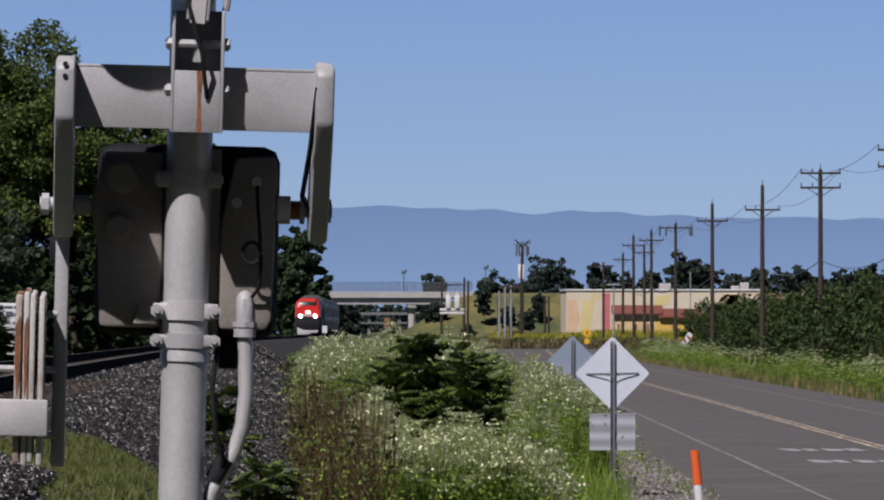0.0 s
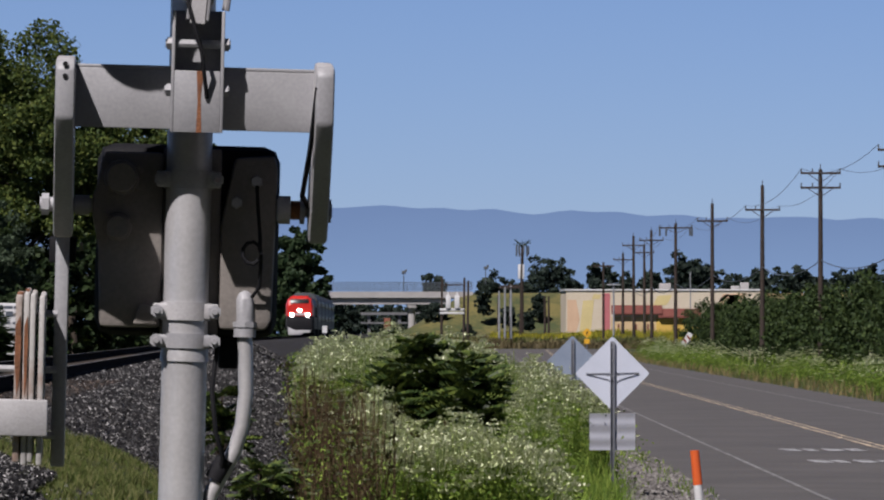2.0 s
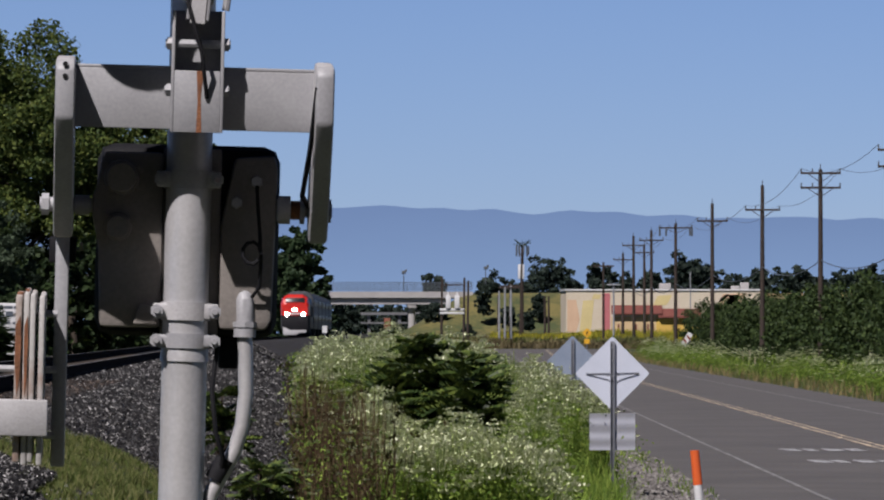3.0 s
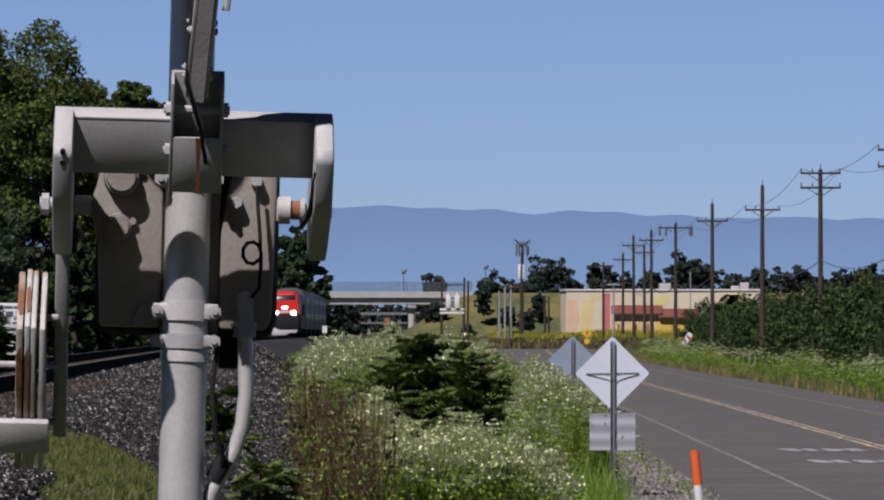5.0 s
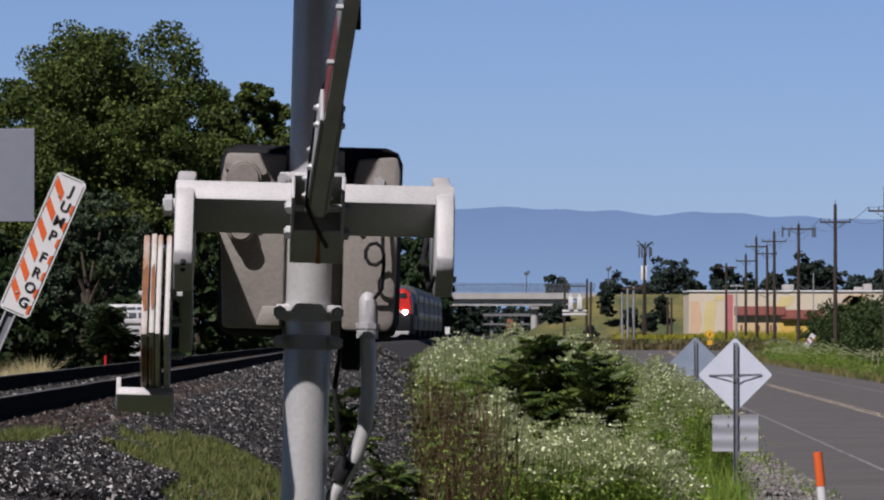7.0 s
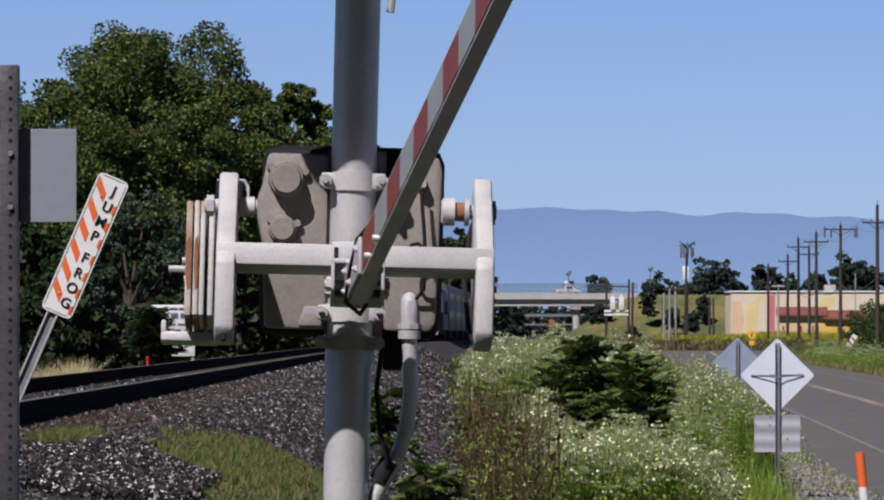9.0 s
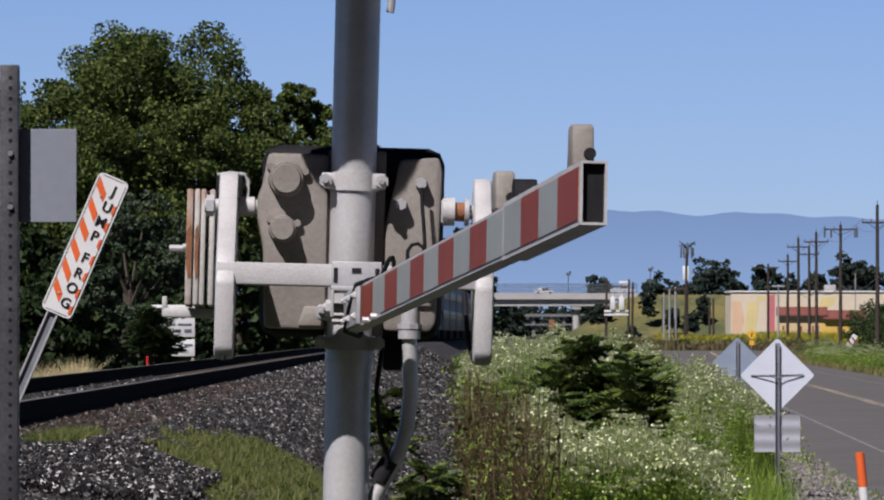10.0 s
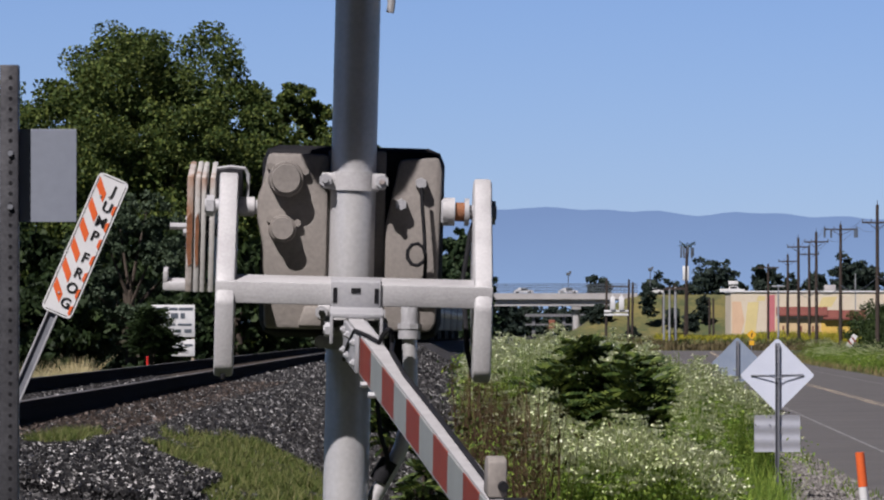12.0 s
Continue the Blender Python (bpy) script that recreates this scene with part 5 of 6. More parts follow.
def frog_sign():
    s = thing("tilted_sign", pose(-2.262, 36.6, 2.94, 0, 23.5, 0), "tilted white sign with orange stripes and black letters", "sign")
    w, h = 0.10, 0.46
    bm = bmesh.new()
    k = 0.03
    slab(bm, [(-w + k, h), (w - k, h), (w - 0.008, h - 0.01), (w, h - k), (w, -h + k), (w - 0.008, -h + 0.01), (w - k, -h), (-w + k, -h), (-w + 0.008, -h + 0.01), (-w, -h + k), (-w, h - k), (-w + 0.008, h - 0.01)], "y", 0, 0.004)
    panel = part("panel", bm, WHITE, s, "white panel with rounded corners", False)
    for x0, x1, z0, z1 in ((-w + 0.010, -w + 0.0145, -h + 0.03, h - 0.03), (w - 0.0145, w - 0.010, -h + 0.03, h - 0.03), (-w + 0.03, w - 0.03, h - 0.0145, h - 0.010), (-w + 0.03, w - 0.03, -h + 0.010, -h + 0.0145)):
        bm = bmesh.new()
        box(bm, x0, x1, -0.0015, 0.0, z0, z1)
        part("border_line", bm, BLACK, panel, "", False)
    for i in range(6):
        z = 0.335 - i * 0.135
        bm = bmesh.new()
        slab(bm, [(-w + 0.018, z + 0.095), (-w + 0.018, z + 0.033), (-0.008, z - 0.05), (-0.008, z + 0.012)], "y", -0.0022, 0.0)
        part("orange_stripe", bm, ORANGE, panel, "orange stripe", False)
    for i in range(7):
        z = 0.27 - i * 0.112
        bm = bmesh.new()
        slab(bm, [(w - 0.034, z + 0.02), (w - 0.034, z - 0.025), (w - 0.017, z - 0.04), (w - 0.017, z + 0.03)], "y", -0.0022, 0.0)
        part("orange_chip", bm, ORANGE, panel, "orange chip", False)
    zs = (0.375, 0.268, 0.170, 0.075, -0.072, -0.175, -0.275, -0.375)
    for ch, z in zip("JUMPFROG", zs):
        letter(ch, 0.088, pose(0.031, -0.004, z, 90, 0, 0), panel)
    for z in (0.32, -0.33):
        bm = bmesh.new()
        tube(bm, (-0.035, 0, z), (-0.035, -0.008, z), 0.008, n=8)
        part("bolt", bm, GALV, s)
    for x in (-0.05, 0.012):
        bm = bmesh.new()
        box(bm, x - 0.006, x + 0.006, 0.006, 0.03, -1.55, 0.35, 0.002)
        part("post_flange", bm, GALV, s)
    bm = bmesh.new()
    box(bm, -0.044, 0.006, 0.026, 0.03, -1.55, 0.35)
    part("post_web", bm, GALV_POST, s)


frog_sign()


def yard_sign():
    s = thing("notice_board", pose(-10.1, 215, 0.8), "white notice board half hidden by leaves", "notice board")
    bm = bmesh.new()
    box(bm, -0.8, 0.8, 0, 0.05, 1.45, 2.62, 0.01)
    part("upper_board", bm, WHITE, s, "white board")
    bm = bmesh.new()
    box(bm, -0.05, 0.8, 0, 0.05, 0.75, 1.36, 0.01)
    part("lower_board", bm, WHITE, s, "white board")
    for x in (-0.7, 0.72):
        bm = bmesh.new()
        box(bm, x - 0.05, x + 0.05, 0.05, 0.13, -0.2, 2.5)
        part("post", bm, STAKE, s)
    for x, wide, z, tall in ((-0.72, 0.55, 2.42, 0.10), (-0.12, 0.30, 2.42, 0.10), (0.22, 0.52, 2.42, 0.10), (-0.5, 0.35, 2.12, 0.20), (-0.08, 0.28, 2.12, 0.20), (0.28, 0.16, 2.12, 0.20),
                             (-0.3, 0.4, 1.86, 0.08), (0.18, 0.5, 1.86, 0.08), (0.1, 0.2, 1.60, 0.13), (0.42, 0.26, 1.60, 0.13), (0.06, 0.3, 1.12, 0.07), (0.42, 0.3, 1.12, 0.07)):
        bm = bmesh.new()
        box(bm, x, x + wide, -0.012, 0, z, z + tall)
        part("text_bar", bm, GALV_DARK, s, "", False)


yard_sign()
red_post = thing("red_post", pose(-6.15, 120, 0.75), "thin red marker post beside the track", "marker post")
bm = bmesh.new()
tube(bm, (0, 0, -0.2), (0, 0, 1.18), 0.024, n=10)
part("rod", bm, TRAIN_RED, red_post)


# ---- road lettering, worn past reading, as bars ----
def road_bars():
    for d, x0, x1, n in ((118, 9.9, 11.6, 4), (107.5, 9.55, 11.2, 4)):
        for k in range(n):
            a = x0 + (x1 - x0) * k / n
            b = a + (x1 - x0) / n * (0.75 if k != 1 else 0.5)
            bm = bmesh.new()
            box(bm, a, b, d - 1.0, d + 1.0, 0.034, 0.038)
            tagged(part("road_lettering", bm, WHITE_LINE_WORN, None, "worn white road lettering bar on asphalt", False), category="road marking", kind="structure")


WHITE_LINE_WORN = material("worn_letter_paint", (0.385, 0.392, 0.406), (0.084, 0.084, 0.087), 0.8, 0, 2.5, 14, 0.05, spread=(0.42, 0.55))
road_bars()


# ---- plants ----
def blades(name, xs, ds, tall, width, mat, label, category="grass", parent=None):
    """Grass: bent tapering blades, each of two faces."""
    n = len(xs)
    z = ground_z(xs, ds)
    base = np.stack([xs, ds, z], axis=1)
    a = rng.uniform(0, 2 * np.pi, n)
    side = np.stack([np.cos(a), np.sin(a), np.zeros(n)], axis=1) * (width * rng.uniform(0.6, 1.3, n))[:, None]
    lean = np.stack([rng.normal(size=n), rng.normal(size=n), np.zeros(n)], axis=1) * 0.22
    h = (tall * rng.uniform(0.5, 1.25, n))[:, None]
    up = np.array([0, 0, 1.0])
    mid = base + (up * 0.55 + lean * 0.35) * h
    top = base + (up * 0.95 + lean * 1.2) * h
    v = np.stack([base - side, base + side, mid + side * 0.7, mid - side * 0.7, top], axis=1).reshape(-1, 3)
    i = np.arange(n) * 5
    f = np.concatenate([np.stack([i, i + 1, i + 2], 1), np.stack([i, i + 2, i + 3], 1), np.stack([i + 3, i + 2, i + 4], 1)])
    return cloud(name, v, f, mat, parent, label, category, "stuff")


def inside(n, x0, x1, d0, d1, keep):
    xs, ds = rng.uniform(x0, x1, n), rng.uniform(d0, d1, n)
    k = keep(xs, ds)
    return xs[k], ds[k]


def lumpy(xs, ds, f, seed):
    return np.array([noise.noise(Vector((x * f, d * f * 0.35, seed))) for x, d in zip(xs, ds)])


# grass on the near shoulder
def near_turf(x, d):
    left = np.interp(d, [28, 31.7, 39, 42.4, 48.3], [-1.15, -1.45, -1.93, -1.9, -1.61])
    right = np.interp(d, [28, 31.9, 47.6, 48.5], [-0.75, -0.7, -1.04, -1.25])
    ragged = 0.07 * np.sin(d * 2.1 + x * 6) + 0.05 * np.sin(d * 5.3)
    return (x > left + ragged) & (x < right + ragged) & (np.sin(d * 1.3 + 1.0) * np.sin(x * 9 + d) < 0.8)


gx, gd = inside(90000, -2.3, -0.5, 28, 48.5, near_turf)
blades("grass_patch", gx, gd, 0.07 + 0.05 * lumpy(gx, gd, 2.5, 1.0), 0.004, GRASS_NEAR, "short green grass on the stony shoulder")
gx, gd = inside(12000, -2.6, -1.95, 32.5, 37.5, lambda x, d: ((x + 2.27) / 0.2) ** 2 + ((d - 35) / 1.8) ** 2 < 0.6 + 0.4 * np.sin(d * 3))
blades("grass_patch", gx, gd, 0.13, 0.0045, GRASS_NEAR, "short green grass on the stony shoulder")


# crushed rock
def stones(name, x, d, size, mat, label, lift=0.0):
    n = len(x)
    z = ground_z(x, d) + 0.02 + lift
    c = np.stack([x, d, z], axis=1)
    axes = np.linalg.qr(rng.normal(size=(n, 3, 3)))[0]
    s = (size * np.clip(rng.lognormal(0, 0.3, n), 0.5, 1.7))[:, None]
    v = []
    for p in ((1, 1, 1), (1, -1, -1), (-1, 1, -1), (-1, -1, 1)):
        v.append(c + np.einsum("k,nkj->nj", np.array(p) * 0.66, axes) * s * rng.uniform(0.6, 1.15, n)[:, None])
    v = np.stack(v, axis=1).reshape(-1, 3)
    i = (np.arange(n) * 4)[:, None]
    tri = np.array([(0, 1, 2), (0, 3, 1), (0, 2, 3), (1, 3, 2)])
    f = (i[:, None, :] + tri[None]).reshape(-1, 3)
    return cloud(name, v, f, mat, ballast_bed, label, "", "stuff")


# the rare pale tone paints sunlit glints among the dark stones
ROCK = leafy("loose_rock", (0.008, 0.0075, 0.008), (0.030, 0.0285, 0.030), (0.36, 0.35, 0.345), 0.6, 0.4, 0.84)
ROCK_HEAP = leafy("heaped_rock", (0.006, 0.0055, 0.006), (0.022, 0.021, 0.022), (0.62, 0.60, 0.59), 0.55, 0.4, 0.86)
ROCK_BROWN = leafy("brown_loose_rock", (0.016, 0.012, 0.010), (0.055, 0.040, 0.032), (0.20, 0.16, 0.14), 0.8, 0.3, 0.8)
sx, sd = inside(140000, -5.4, 1.6, 24, 47, lambda x, d: (x - track_x(d) > 0.9) & (x - track_x(d) < 5.2))
stones("loose_stones", sx, sd, 0.0120, ROCK, "grey crushed stones")
sx, sd = inside(95000, -5.4, 2.5, 47, 84, lambda x, d: (x - track_x(d) > 0.9) & (x - track_x(d) < 4.4))
stones("loose_stones", sx, sd, 0.019, ROCK, "grey crushed stones")
sx, sd = inside(60000, -5.4, 3, 84, 150, lambda x, d: (x - track_x(d) > 0.9) & (x - track_x(d) < 4.3))
stones("loose_stones", sx, sd, 0.034, ROCK, "grey crushed stones")
sx, sd = inside(40000, -5.4, 4, 150, 330, lambda x, d: (x - track_x(d) > 0.9) & (x - track_x(d) < 4.3))
stones("loose_stones", sx, sd, 0.065, ROCK, "grey crushed stones")
sx, sd = inside(15000, -5.4, -1.5, 30, 80, lambda x, d: (x - track_x(d) > 0.85) & (x - track_x(d) < 1.7))
stones("rusty_stones", sx, sd, 0.018, ROCK_BROWN, "brown-stained stones beside the rail", 0.01)
sx, sd = inside(24000, -5.4, -2.5, 30, 90, lambda x, d: np.abs(x - track_x(d)) < 0.68)
stones("crib_stones", sx, sd, 0.022, ROCK, "grey stones between the rails", 0.01)
sx, sd = inside(70000, -3.6, -1.2, 26, 36, lambda x, d: x < -1.35 - (d - 32) * 0.16)
stones("heaped_stones", sx, sd, 0.0115, ROCK_HEAP, "heap of larger dark stones", 0.03 + 0.03 * rng.uniform(0, 1, len(sx)))

# gravel verge by the road
sx, sd = inside(16000, 2.5, 7.5, 68, 116, lambda x, d: (x > road_x(d) - 7.2) & (x < road_x(d) - 4.95))
stones("verge_gravel", sx, sd, 0.035, VERGE_ROCK, "pale loose gravel beside the road")
gx, gd = inside(5200, 4.5, 9.0, 70, 150, lambda x, d: np.abs(x - (road_x(d) - 5.25)) < 0.22 + 0.1 * np.sin(d * 0.9))
blades("verge_grass", gx, gd, 0.14, 0.012, WEED, "low green weeds at the edge of the asphalt")


class Heap:
    """Gathers equal faces of many plants into one mesh."""
    def __init__(self):
        self.v, self.f, self.n = [], [], 0

    def add(self, v, f):
        self.v.append(v), self.f.append(f + self.n)
        self.n += len(v)

    def made(self, *args, **kw):
        return cloud(args[0], np.concatenate(self.v), np.concatenate(self.f), *args[1:], **kw)


def stem_faces(p, q, r):
    """Flat crossed strips from points p to points q, as quads."""
    n = len(p)
    out = []
    for ax in (np.array([1.0, 0, 0]), np.array([0, 1.0, 0])):
        out.append(np.stack([p - ax * r, p + ax * r, q + ax * r * 0.5, q - ax * r * 0.5], axis=1))
    v = np.concatenate(out).reshape(-1, 3)
    return v, np.arange(len(v)).reshape(-1, 4)


def umbel_plants(label, spots, tall, umbels, leaves, width, bloom=1.0, size=0.05, stalk=WEED, fern=0.032):
    """White-flowered weeds: branching stems, feathery leaves low down, flat flower heads on top."""
    stems, green, white = Heap(), Heap(), Heap()
    for (x, d), h in zip(spots, tall):
        base = np.array([x, d, float(ground_z(x, d))])
        m = max(2, int(umbels * rng.uniform(0.5, 1.3)))
        off = rng.normal(size=(m, 3)) * np.array([width, width, 0])
        reach = np.linalg.norm(off, axis=1) / (width * 2)
        tips = base + off + np.array([0, 0, 1.0]) * (h * (1.0 - 0.28 * reach ** 1.5) * rng.uniform(0.84, 1.05, m))[:, None]
        fork = base + off * 0.25 + np.array([0, 0, 1.0]) * (h * rng.uniform(0.35, 0.6, m))[:, None]
        stems.add(*stem_faces(np.repeat(base[None], m, 0), fork, 0.006))
        stems.add(*stem_faces(fork, tips, 0.0035))
        c = base + rng.normal(size=(leaves, 3)) * np.array([width * 1.05, width * 1.05, 0]) + np.array([0, 0, 1.0]) * (h * rng.uniform(0.03, 0.74, leaves))[:, None]
        green.add(*leaf_quads(c, fern, 0.2, 2.4))
        patch = 0.5 + 1.9 * noise.noise(Vector((x * 1.7, d * 0.30, 11)))
        keep = rng.uniform(size=m) < bloom * min(1.0, max(0.08, patch + 0.25))
        t = tips[keep]
        if len(t):
            per = 18
            disc = rng.normal(size=(len(t), per, 3)) * np.array([1, 1, 0.22]) * (size * rng.uniform(0.3, 0.75, len(t)))[:, None, None]
            w = (t[:, None, :] + disc).reshape(-1, 3)
            n = len(w)
            s = size * 0.195 * rng.uniform(0.6, 1.3, n)[:, None]
            tilt = rng.normal(size=(n, 2)) * 0.6
            ax = np.stack([np.ones(n), np.zeros(n), tilt[:, 0]], 1) * s
            ay = np.stack([np.zeros(n), np.ones(n), tilt[:, 1] - 0.5], 1) * s
            white.add(np.stack([w - ax, w - ay, w + ax, w + ay], 1).reshape(-1, 3), np.arange(4 * n).reshape(-1, 4))
    stems.made("weed_stems", stalk, None, label + ", stems", "weeds", "stuff")
    green.made("weed_leaves", WEED, None, label + ", leaves", "weeds", "stuff")
    if white.n:
        white.made("white_flowers", FLOWER, None, label + ", flower heads", "weeds", "stuff")


def spots(n, d0, d1, left, right, seed):
    r = np.random.default_rng(seed)
    d = r.uniform(d0, d1, n)
    return [(l + (q - l) * u, dd) for dd, l, q, u in zip(d, [left(k) for k in d], [right(k) for k in d], r.uniform(0, 1, n))]


def weed_left(d):
    return float(track_x(d)) + 4.35


def weed_right(d):
    return float(road_x(d)) - 6.9


def up_to(places, top, spread):
    """Plant heights that reach about the given level, uneven."""
    return [max(0.35, top(x, d) + 0.46 * noise.noise(Vector((x * 1.3, d * 0.20, 3))) + rng.uniform(-spread, spread) - float(ground_z(x, d))) for x, d in places]


# in front of the shrub, low; behind it and along the ditch, taller
front = spots(430, 54, 73, lambda d: weed_left(d) + 0.45, lambda d: weed_right(d) - 0.75, 21)
front = [(x, d) for x, d in front if x < 0.0478 * d - 0.3 and (d < 66 or not 0.0165 < x / d < 0.0375)]
umbel_plants("white-flowered weeds in the ditch", front, up_to(front, lambda x, d: 2.40 - 0.0152 * d - 0.16 * float(0.0165 < x / d < 0.036) + 0.25 * float(step(0.018 - x / d, 0.0, 0.006)) - 0.55 * float(step(x - weed_right(d), -1.7, -0.6)), 0.13), 30, 230, 0.19, 1.0, 0.072, fern=0.022)
back = spots(560, 85, 128, lambda d: weed_left(d) + 0.1, lambda d: weed_right(d) + 0.5, 22)
umbel_plants("tall white-flowered weeds along the ditch", back, up_to(back, lambda x, d: 2.15 - 0.95 * float(step(x - weed_left(d), 2.2, 5.0)), 0.14), 32, 170, 0.24, 1.0, 0.076, fern=0.028)
far = spots(330, 128, 330, lambda d: weed_left(d), lambda d: weed_right(d) + 0.9, 23)
umbel_plants("tall weeds along the far ditch", far, up_to(far, lambda x, d: 1.75 - 0.7 * float(step(x - weed_left(d), 2.0, 5.0)), 0.2), 12, 70, 0.34, 0.6, 0.08, fern=0.07)
side = spots(90, 73, 86, lambda d: weed_left(d) + 2.7, lambda d: weed_right(d) - 0.95, 24)
side = [(x, d) for x, d in side if x < 0.0478 * d - 0.35]
umbel_plants("white-flowered weeds beside the shrub", side, up_to(side, lambda x, d: 1.45, 0.2), 26, 240, 0.2, 0.95, 0.055, fern=0.021)
brown = spots(50, 49, 62, lambda d: weed_left(d) - 0.25, lambda d: weed_left(d) + 0.35, 25)
umbel_plants("half-dry brown weeds at the foot of the bank", brown, up_to(brown, lambda x, d: 1.62, 0.28), 12, 90, 0.13, 0.25, 0.040, DRY, fern=0.018)


def dry_stalks():
    r = np.random.default_rng(31)
    n = 300
    d = r.uniform(49, 66, n)
    x = np.array([weed_left(k) for k in d]) + r.uniform(-0.35, 0.5, n)
    p = np.stack([x, d, ground_z(x, d)], 1)
    q = p + np.stack([r.normal(size=n) * 0.10, r.normal(size=n) * 0.1, r.uniform(0.8, 1.55, n)], 1)
    v, f = stem_faces(p, q, 0.004)
    cloud("dry_stalks", v, f, DRY, None, "dry brown upright weed stalks", "weeds", "stuff")
    c = (p + (q - p) * r.uniform(0.15, 0.95, (n, 1))).repeat(9, 0) + r.normal(size=(n * 9, 3)) * 0.06
    v, f = leaf_quads(c, 0.035, 0.2, 1.8, r)
    cloud("dry_leaves", v, f, DRY_LEAF, None, "withered brown leaves on the stalks", "weeds", "stuff")


dry_stalks()
gx, gd = inside(17000, -0.6, 5.0, 49, 75, lambda x, d: (x > track_x(d) + 4.1) & (x < road_x(d) - 6.7))
blades("tall_grass", gx, gd, 0.5, 0.008, WEED, "rank green grass among the weeds")
gx, gd = inside(14000, -0.6, 7.5, 75, 135, lambda x, d: (x > track_x(d) + 4.2) & (x < road_x(d) - 6.5))
blades("tall_grass", gx, gd, 0.6, 0.011, WEED, "rank green grass among the weeds")


# ---- shrub of feather-leaved shoots ----
def build_shrub(x, d, width, height, shoots, seed, label, mat, frond=0.33):
    """Upright shoots, each ending in a rosette of long arching fronds with paired narrow leaflets."""
    r = np.random.default_rng(seed)
    bush = thing("shrub", pose(x, d, float(ground_z(x, d)) - 0.05), label, "shrub")
    bm = bmesh.new()
    quads = []
    for k in range(shoots):
        a, u = r.uniform(0, 2 * math.pi), r.uniform(0, 1) ** 0.55
        lump = 0.92 + 0.10 * math.sin(3 * a + seed) + r.uniform(-0.09, 0.10)
        end = Vector((math.cos(a) * u * width / 2, math.sin(a) * u * width / 2, height * (0.18 + 0.82 * r.uniform(0.02, 1.0) ** 0.55 * (1 - 0.42 * u ** 2.2)) * lump))
        if k < 40:
            bent(bm, [(end.x * 0.1, end.y * 0.1, 0), tuple(end * 0.55 + Vector((0, 0, height * 0.1))), tuple(end)], 0.012, 5)
        lean = np.array([math.cos(a) * u * 0.5, math.sin(a) * u * 0.5, 0.0])
        for j in range(9):
            b = j * 2.399 + r.uniform(-0.4, 0.4)
            out = np.array([math.cos(b), math.sin(b), r.uniform(-0.15, 0.8)]) + lean
            length = frond * r.uniform(0.55, 1.1)
            t = np.linspace(0.16, 1.0, 7)
            rib = np.array(end) + out * length * t[:, None] + np.array([0, 0, -0.42]) * (t ** 2.2)[:, None] * length
            cross = np.cross(out, [0, 0, 1.0])
            cross /= np.linalg.norm(cross) + 1e-6
            ln = (frond * 0.34 * np.sin(np.pi * (0.12 + 0.80 * t)) ** 0.7)[:, None]
            for sgn in (1, -1):
                tip = rib + sgn * cross * ln * 0.9 + out * 0.05 + np.array([0, 0, -0.38]) * ln
                wid = (out * 0.8 + np.array([0, 0, 0.35])) * frond * 0.115
                quads.append(np.stack([rib, (rib + tip) / 2 + wid, tip, (rib + tip) / 2 - wid], 1).reshape(-1, 3))
    part("stem_tuft", bm, BARK, bush, "thin woody stems")
    v = np.concatenate(quads)
    cloud("foliage", v, np.arange(len(v)).reshape(-1, 4), mat, bush, "dark feathery leaves")


build_shrub(1.90, 78, 1.55, 2.15, 240, 51, "dense dark green shrub among white-flowered weeds", LEAF_BUSH)
build_shrub(2.45, 77.0, 0.95, 1.7, 80, 52, "lower dark green shrub beside a larger one", LEAF_BUSH)
build_shrub(1.2, 77, 0.7, 1.4, 45, 53, "lower dark green shrub beside a larger one", LEAF_BUSH)
build_shrub(-0.25, 50.5, 0.36, 0.7, 12, 54, "small green sapling at the foot of the bank", LEAF_BUSH, 0.2)
build_shrub(-0.62, 56, 0.28, 0.95, 12, 55, "small green sapling on the stony bank", LEAF_BUSH, 0.24)
build_shrub(3.3, 78, 0.7, 0.5, 26, 56, "low dark weeds at the sign's foot", LEAF_BUSH, 0.22)

build_shrub(-10.75, 212, 1.1, 2.9, 120, 57, "dark leafy shoots in front of a white notice board", LEAF_DARK)
build_shrub(-10.2, 212.5, 0.6, 1.9, 40, 58, "dark leafy shoots in front of a white notice board", LEAF_DARK)

# straw and verges
gx, gd = inside(18000, -9.0, -7.2, 117, 124, lambda x, d: ((x + 8.0) / 0.62) ** 2 + ((d - 120) / 3.0) ** 2 < 1)
blades("straw_clump", gx, gd, 0.8 + 0.5 * lumpy(gx, gd, 1.5, 3.0), 0.007, STRAW, "tall blond dry grass clump")
gx, gd = inside(18000, 15, 34, 160, 520, lambda x, d: (x > road_x(d) + 5.5) & (x < road_x(d) + 9.8))
blades("verge_grass", gx, gd, 0.34 + 0.5 * lumpy(gx, gd, 0.35, 8.0), 0.022, VERGE_GREEN, "green and dry grass on the road verge")
gx, gd = inside(11000, 15, 34, 160, 520, lambda x, d: (x > road_x(d) + 5.4) & (x < road_x(d) + 7.4))
blades("dry_verge_grass", gx, gd, 0.42 + 0.4 * lumpy(gx, gd, 0.5, 2.0), 0.02, STRAW_DULL, "dry grass at the edge of the road")
vs = [(float(road_x(d)) + rng.uniform(6.8, 9.6), d) for d in rng.uniform(150, 520, 480)]
vs = [(x, d) for x, d in vs if noise.noise(Vector((x * 0.15, d * 0.02, 5))) > -0.05]
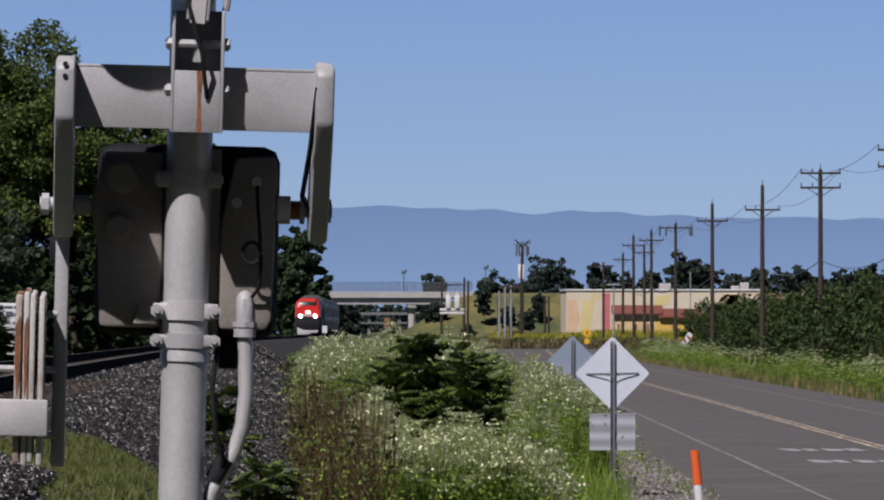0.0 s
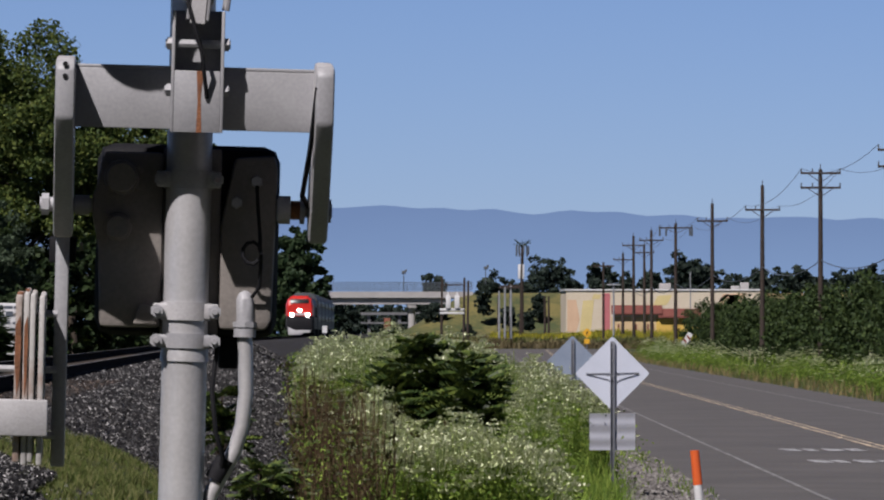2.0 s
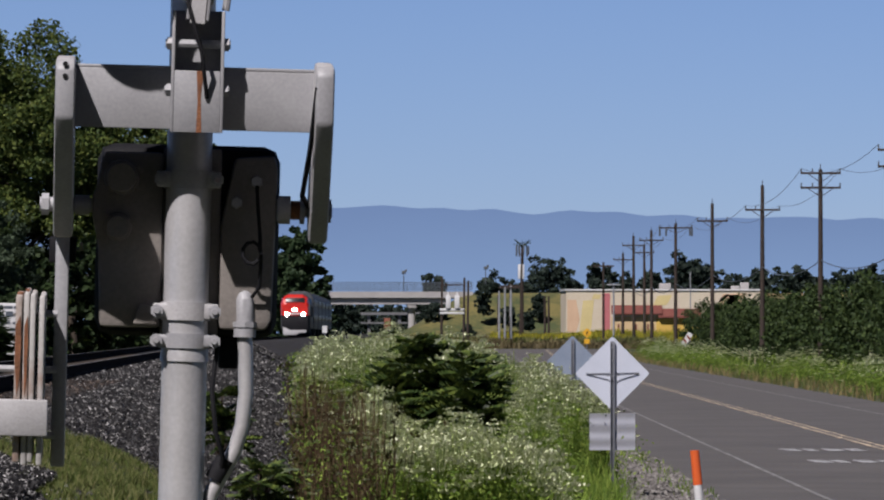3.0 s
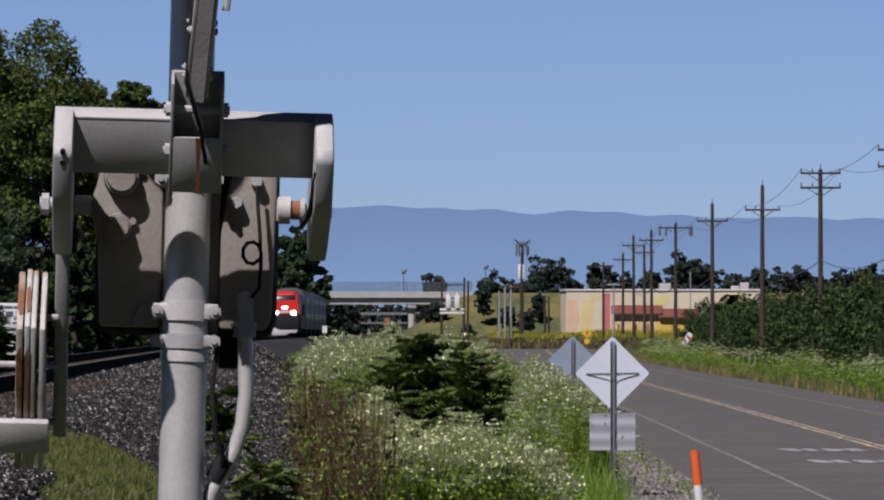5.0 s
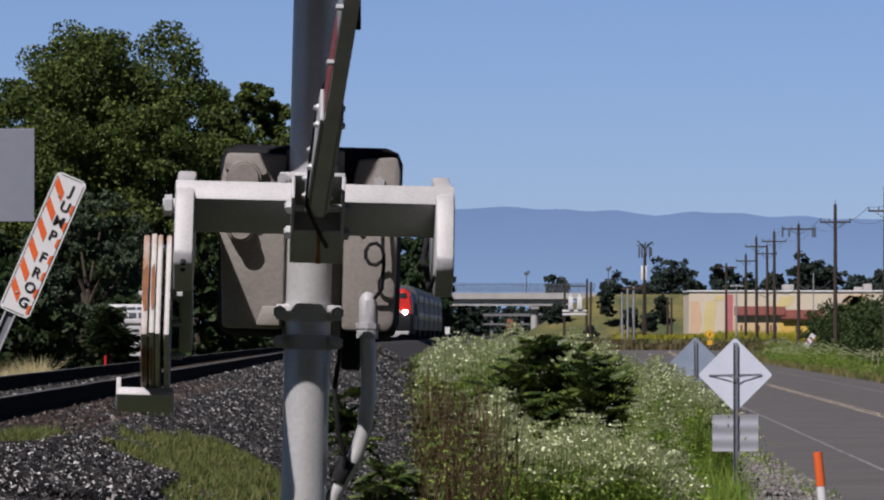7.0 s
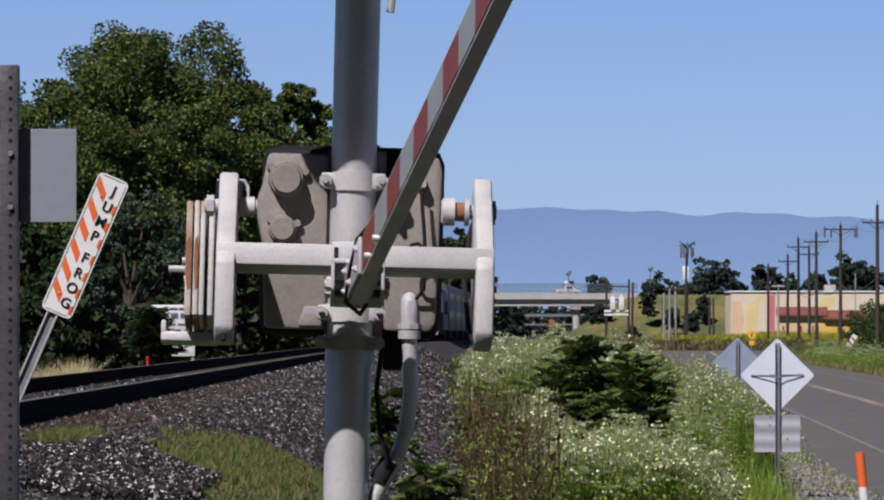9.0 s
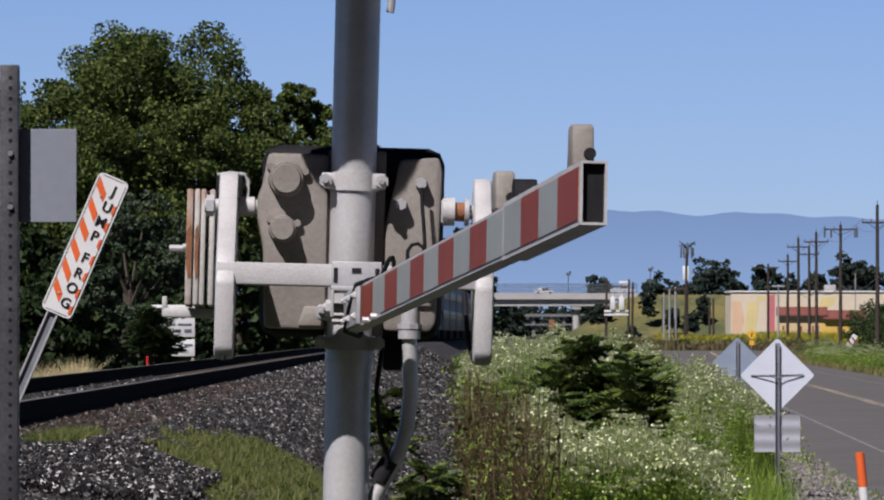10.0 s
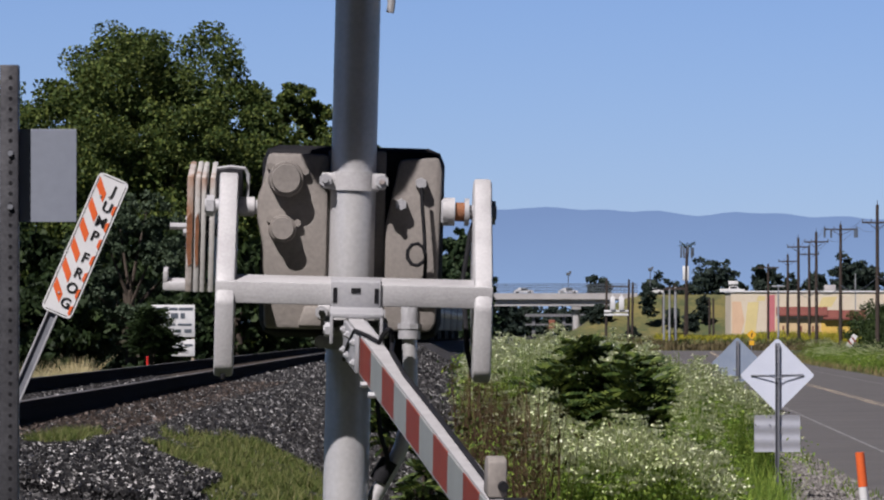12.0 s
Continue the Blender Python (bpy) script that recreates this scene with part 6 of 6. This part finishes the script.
umbel_plants("white-flowered weeds on the road verge", vs, [1.35 + 0.5 * noise.noise(Vector((x * 0.3, d * 0.03, 9))) + rng.uniform(-0.35, 0.4) for x, d in vs], 16, 100, 0.42, 0.6, 0.10, fern=0.05)
# scrub where the road bends away
SCRUB = leafy("dull_scrub", (0.063, 0.052, 0.028), (0.091, 0.073, 0.038), (0.133, 0.112, 0.056))
gx, gd = inside(6000, 14, 38, 562, 600, lambda x, d: x > track_x(d) + 6)
blades("dry_scrub", gx, gd, 0.55 + 0.6 * lumpy(gx, gd, 0.25, 4.0), 0.11, SCRUB, "dry brown scrub where the road bends away")
gx, gd = inside(5000, 14, 38, 575, 618, lambda x, d: x > track_x(d) + 6)
blades("low_scrub", gx, gd, 0.6 + 0.8 * lumpy(gx, gd, 0.25, 9.0), 0.11, VERGE_GREEN, "low green scrub where the road bends away")
gx, gd = inside(14000, 21, 48, 630, 695, lambda x, d: x > 21 + 0.03 * (d - 600))
blades("mustard_field", gx, gd, 0.8 + 0.7 * lumpy(gx, gd, 0.12, 6.0), 0.07, MUSTARD, "yellow flowering mustard strip")
gx, gd = inside(13000, 4, 40, 330, 690, lambda x, d: (x > track_x(d) + 5.5) & ((x < road_x(d) - 5.4) | (d > 640)))
blades("dry_field_grass", gx, gd, 0.55, 0.05, STRAW_OLIVE, "dry olive grass beside the junction")


# ---- traffic on the overpass ----
def vehicle(kind, x, d, loaded):
    v = thing(kind, pose(x, d, 10.81), "white pickup truck with a box on its bed" if loaded else "small white car on the overpass", "pickup truck" if loaded else "car")
    bm = bmesh.new()
    if loaded:
        slab(bm, [(-2.8, 0.55), (2.7, 0.55), (2.7, 1.15), (1.5, 1.25), (0.9, 1.95), (-0.7, 1.95), (-0.8, 1.25), (-2.8, 1.25)], "y", -0.95, 0.95, 0.06)
    else:
        slab(bm, [(-2.2, 0.4), (2.2, 0.4), (2.2, 0.85), (1.3, 1.0), (0.6, 1.48), (-1.1, 1.48), (-1.8, 0.98), (-2.2, 0.9)], "y", -0.88, 0.88, 0.06)
    part("body", bm, WHITE, v, "white bodywork")
    bm = bmesh.new()
    z0, z1 = (1.32, 1.8) if loaded else (1.02, 1.38)
    box(bm, -0.55, 0.95, -0.97, 0.97, z0, z1, 0.02)
    part("window", bm, GLASS_DARK, v)
    if loaded:
        bm = bmesh.new()
        box(bm, -0.9, 1.2, -0.8, 0.8, 2.25, 3.0, 0.04)
        part("roof_box", bm, WHITE, v, "white load on a rack")
        for xx in (-0.8, 1.1):
            bm = bmesh.new()
            box(bm, xx - 0.05, xx + 0.05, -0.75, 0.75, 1.9, 2.3)
            part("rack_leg", bm, GALV_DARK, v)
    for xx in (-1.75, 1.75) if loaded else (-1.35, 1.35):
        for y in (-0.8, 0.8):
            bm = bmesh.new()
            tube(bm, (xx, y - 0.12, 0.36), (xx, y + 0.12, 0.36), 0.36, n=16)
            part("wheel", bm, DARK, v)
    return v


def road_place(x_late):
    """Where on the overpass, from a pixel column in the camera's view."""
    return (x_late - 800) / 10500 * 1303


# starts and rates are pixels across the camera's view
traffic = [(vehicle("pickup_truck", 0, 1303, True), 989 - 97 * 8.8, 97), (vehicle("car", 0, 1304, False), 888 - 97 * 9.2, 97),
           (vehicle("car", 0, 1304, False), 916 - 115 * 11.2, 115), (vehicle("car", 0, 1304, False), 890 - 97 * 11.6, 97)]
build_ties()


# ---- what moves ----
def motions():
    walk(arm, [(t, pose(0.012, SHAFT_Y, 0, -a)) for t, a in ARM_ANGLE])
    for vehicle_, back, length in train:
        walk(vehicle_, [(t, on_track(START + back - SPEED * t, length)) for t in (0, 2, 4, 6, 8, 10, 12)])
    for mover, start, rate in traffic:
        walk(mover, [(t, pose(road_place(start + rate * t), 1303, 10.81)) for t in (0, 6, 12)])


motions()
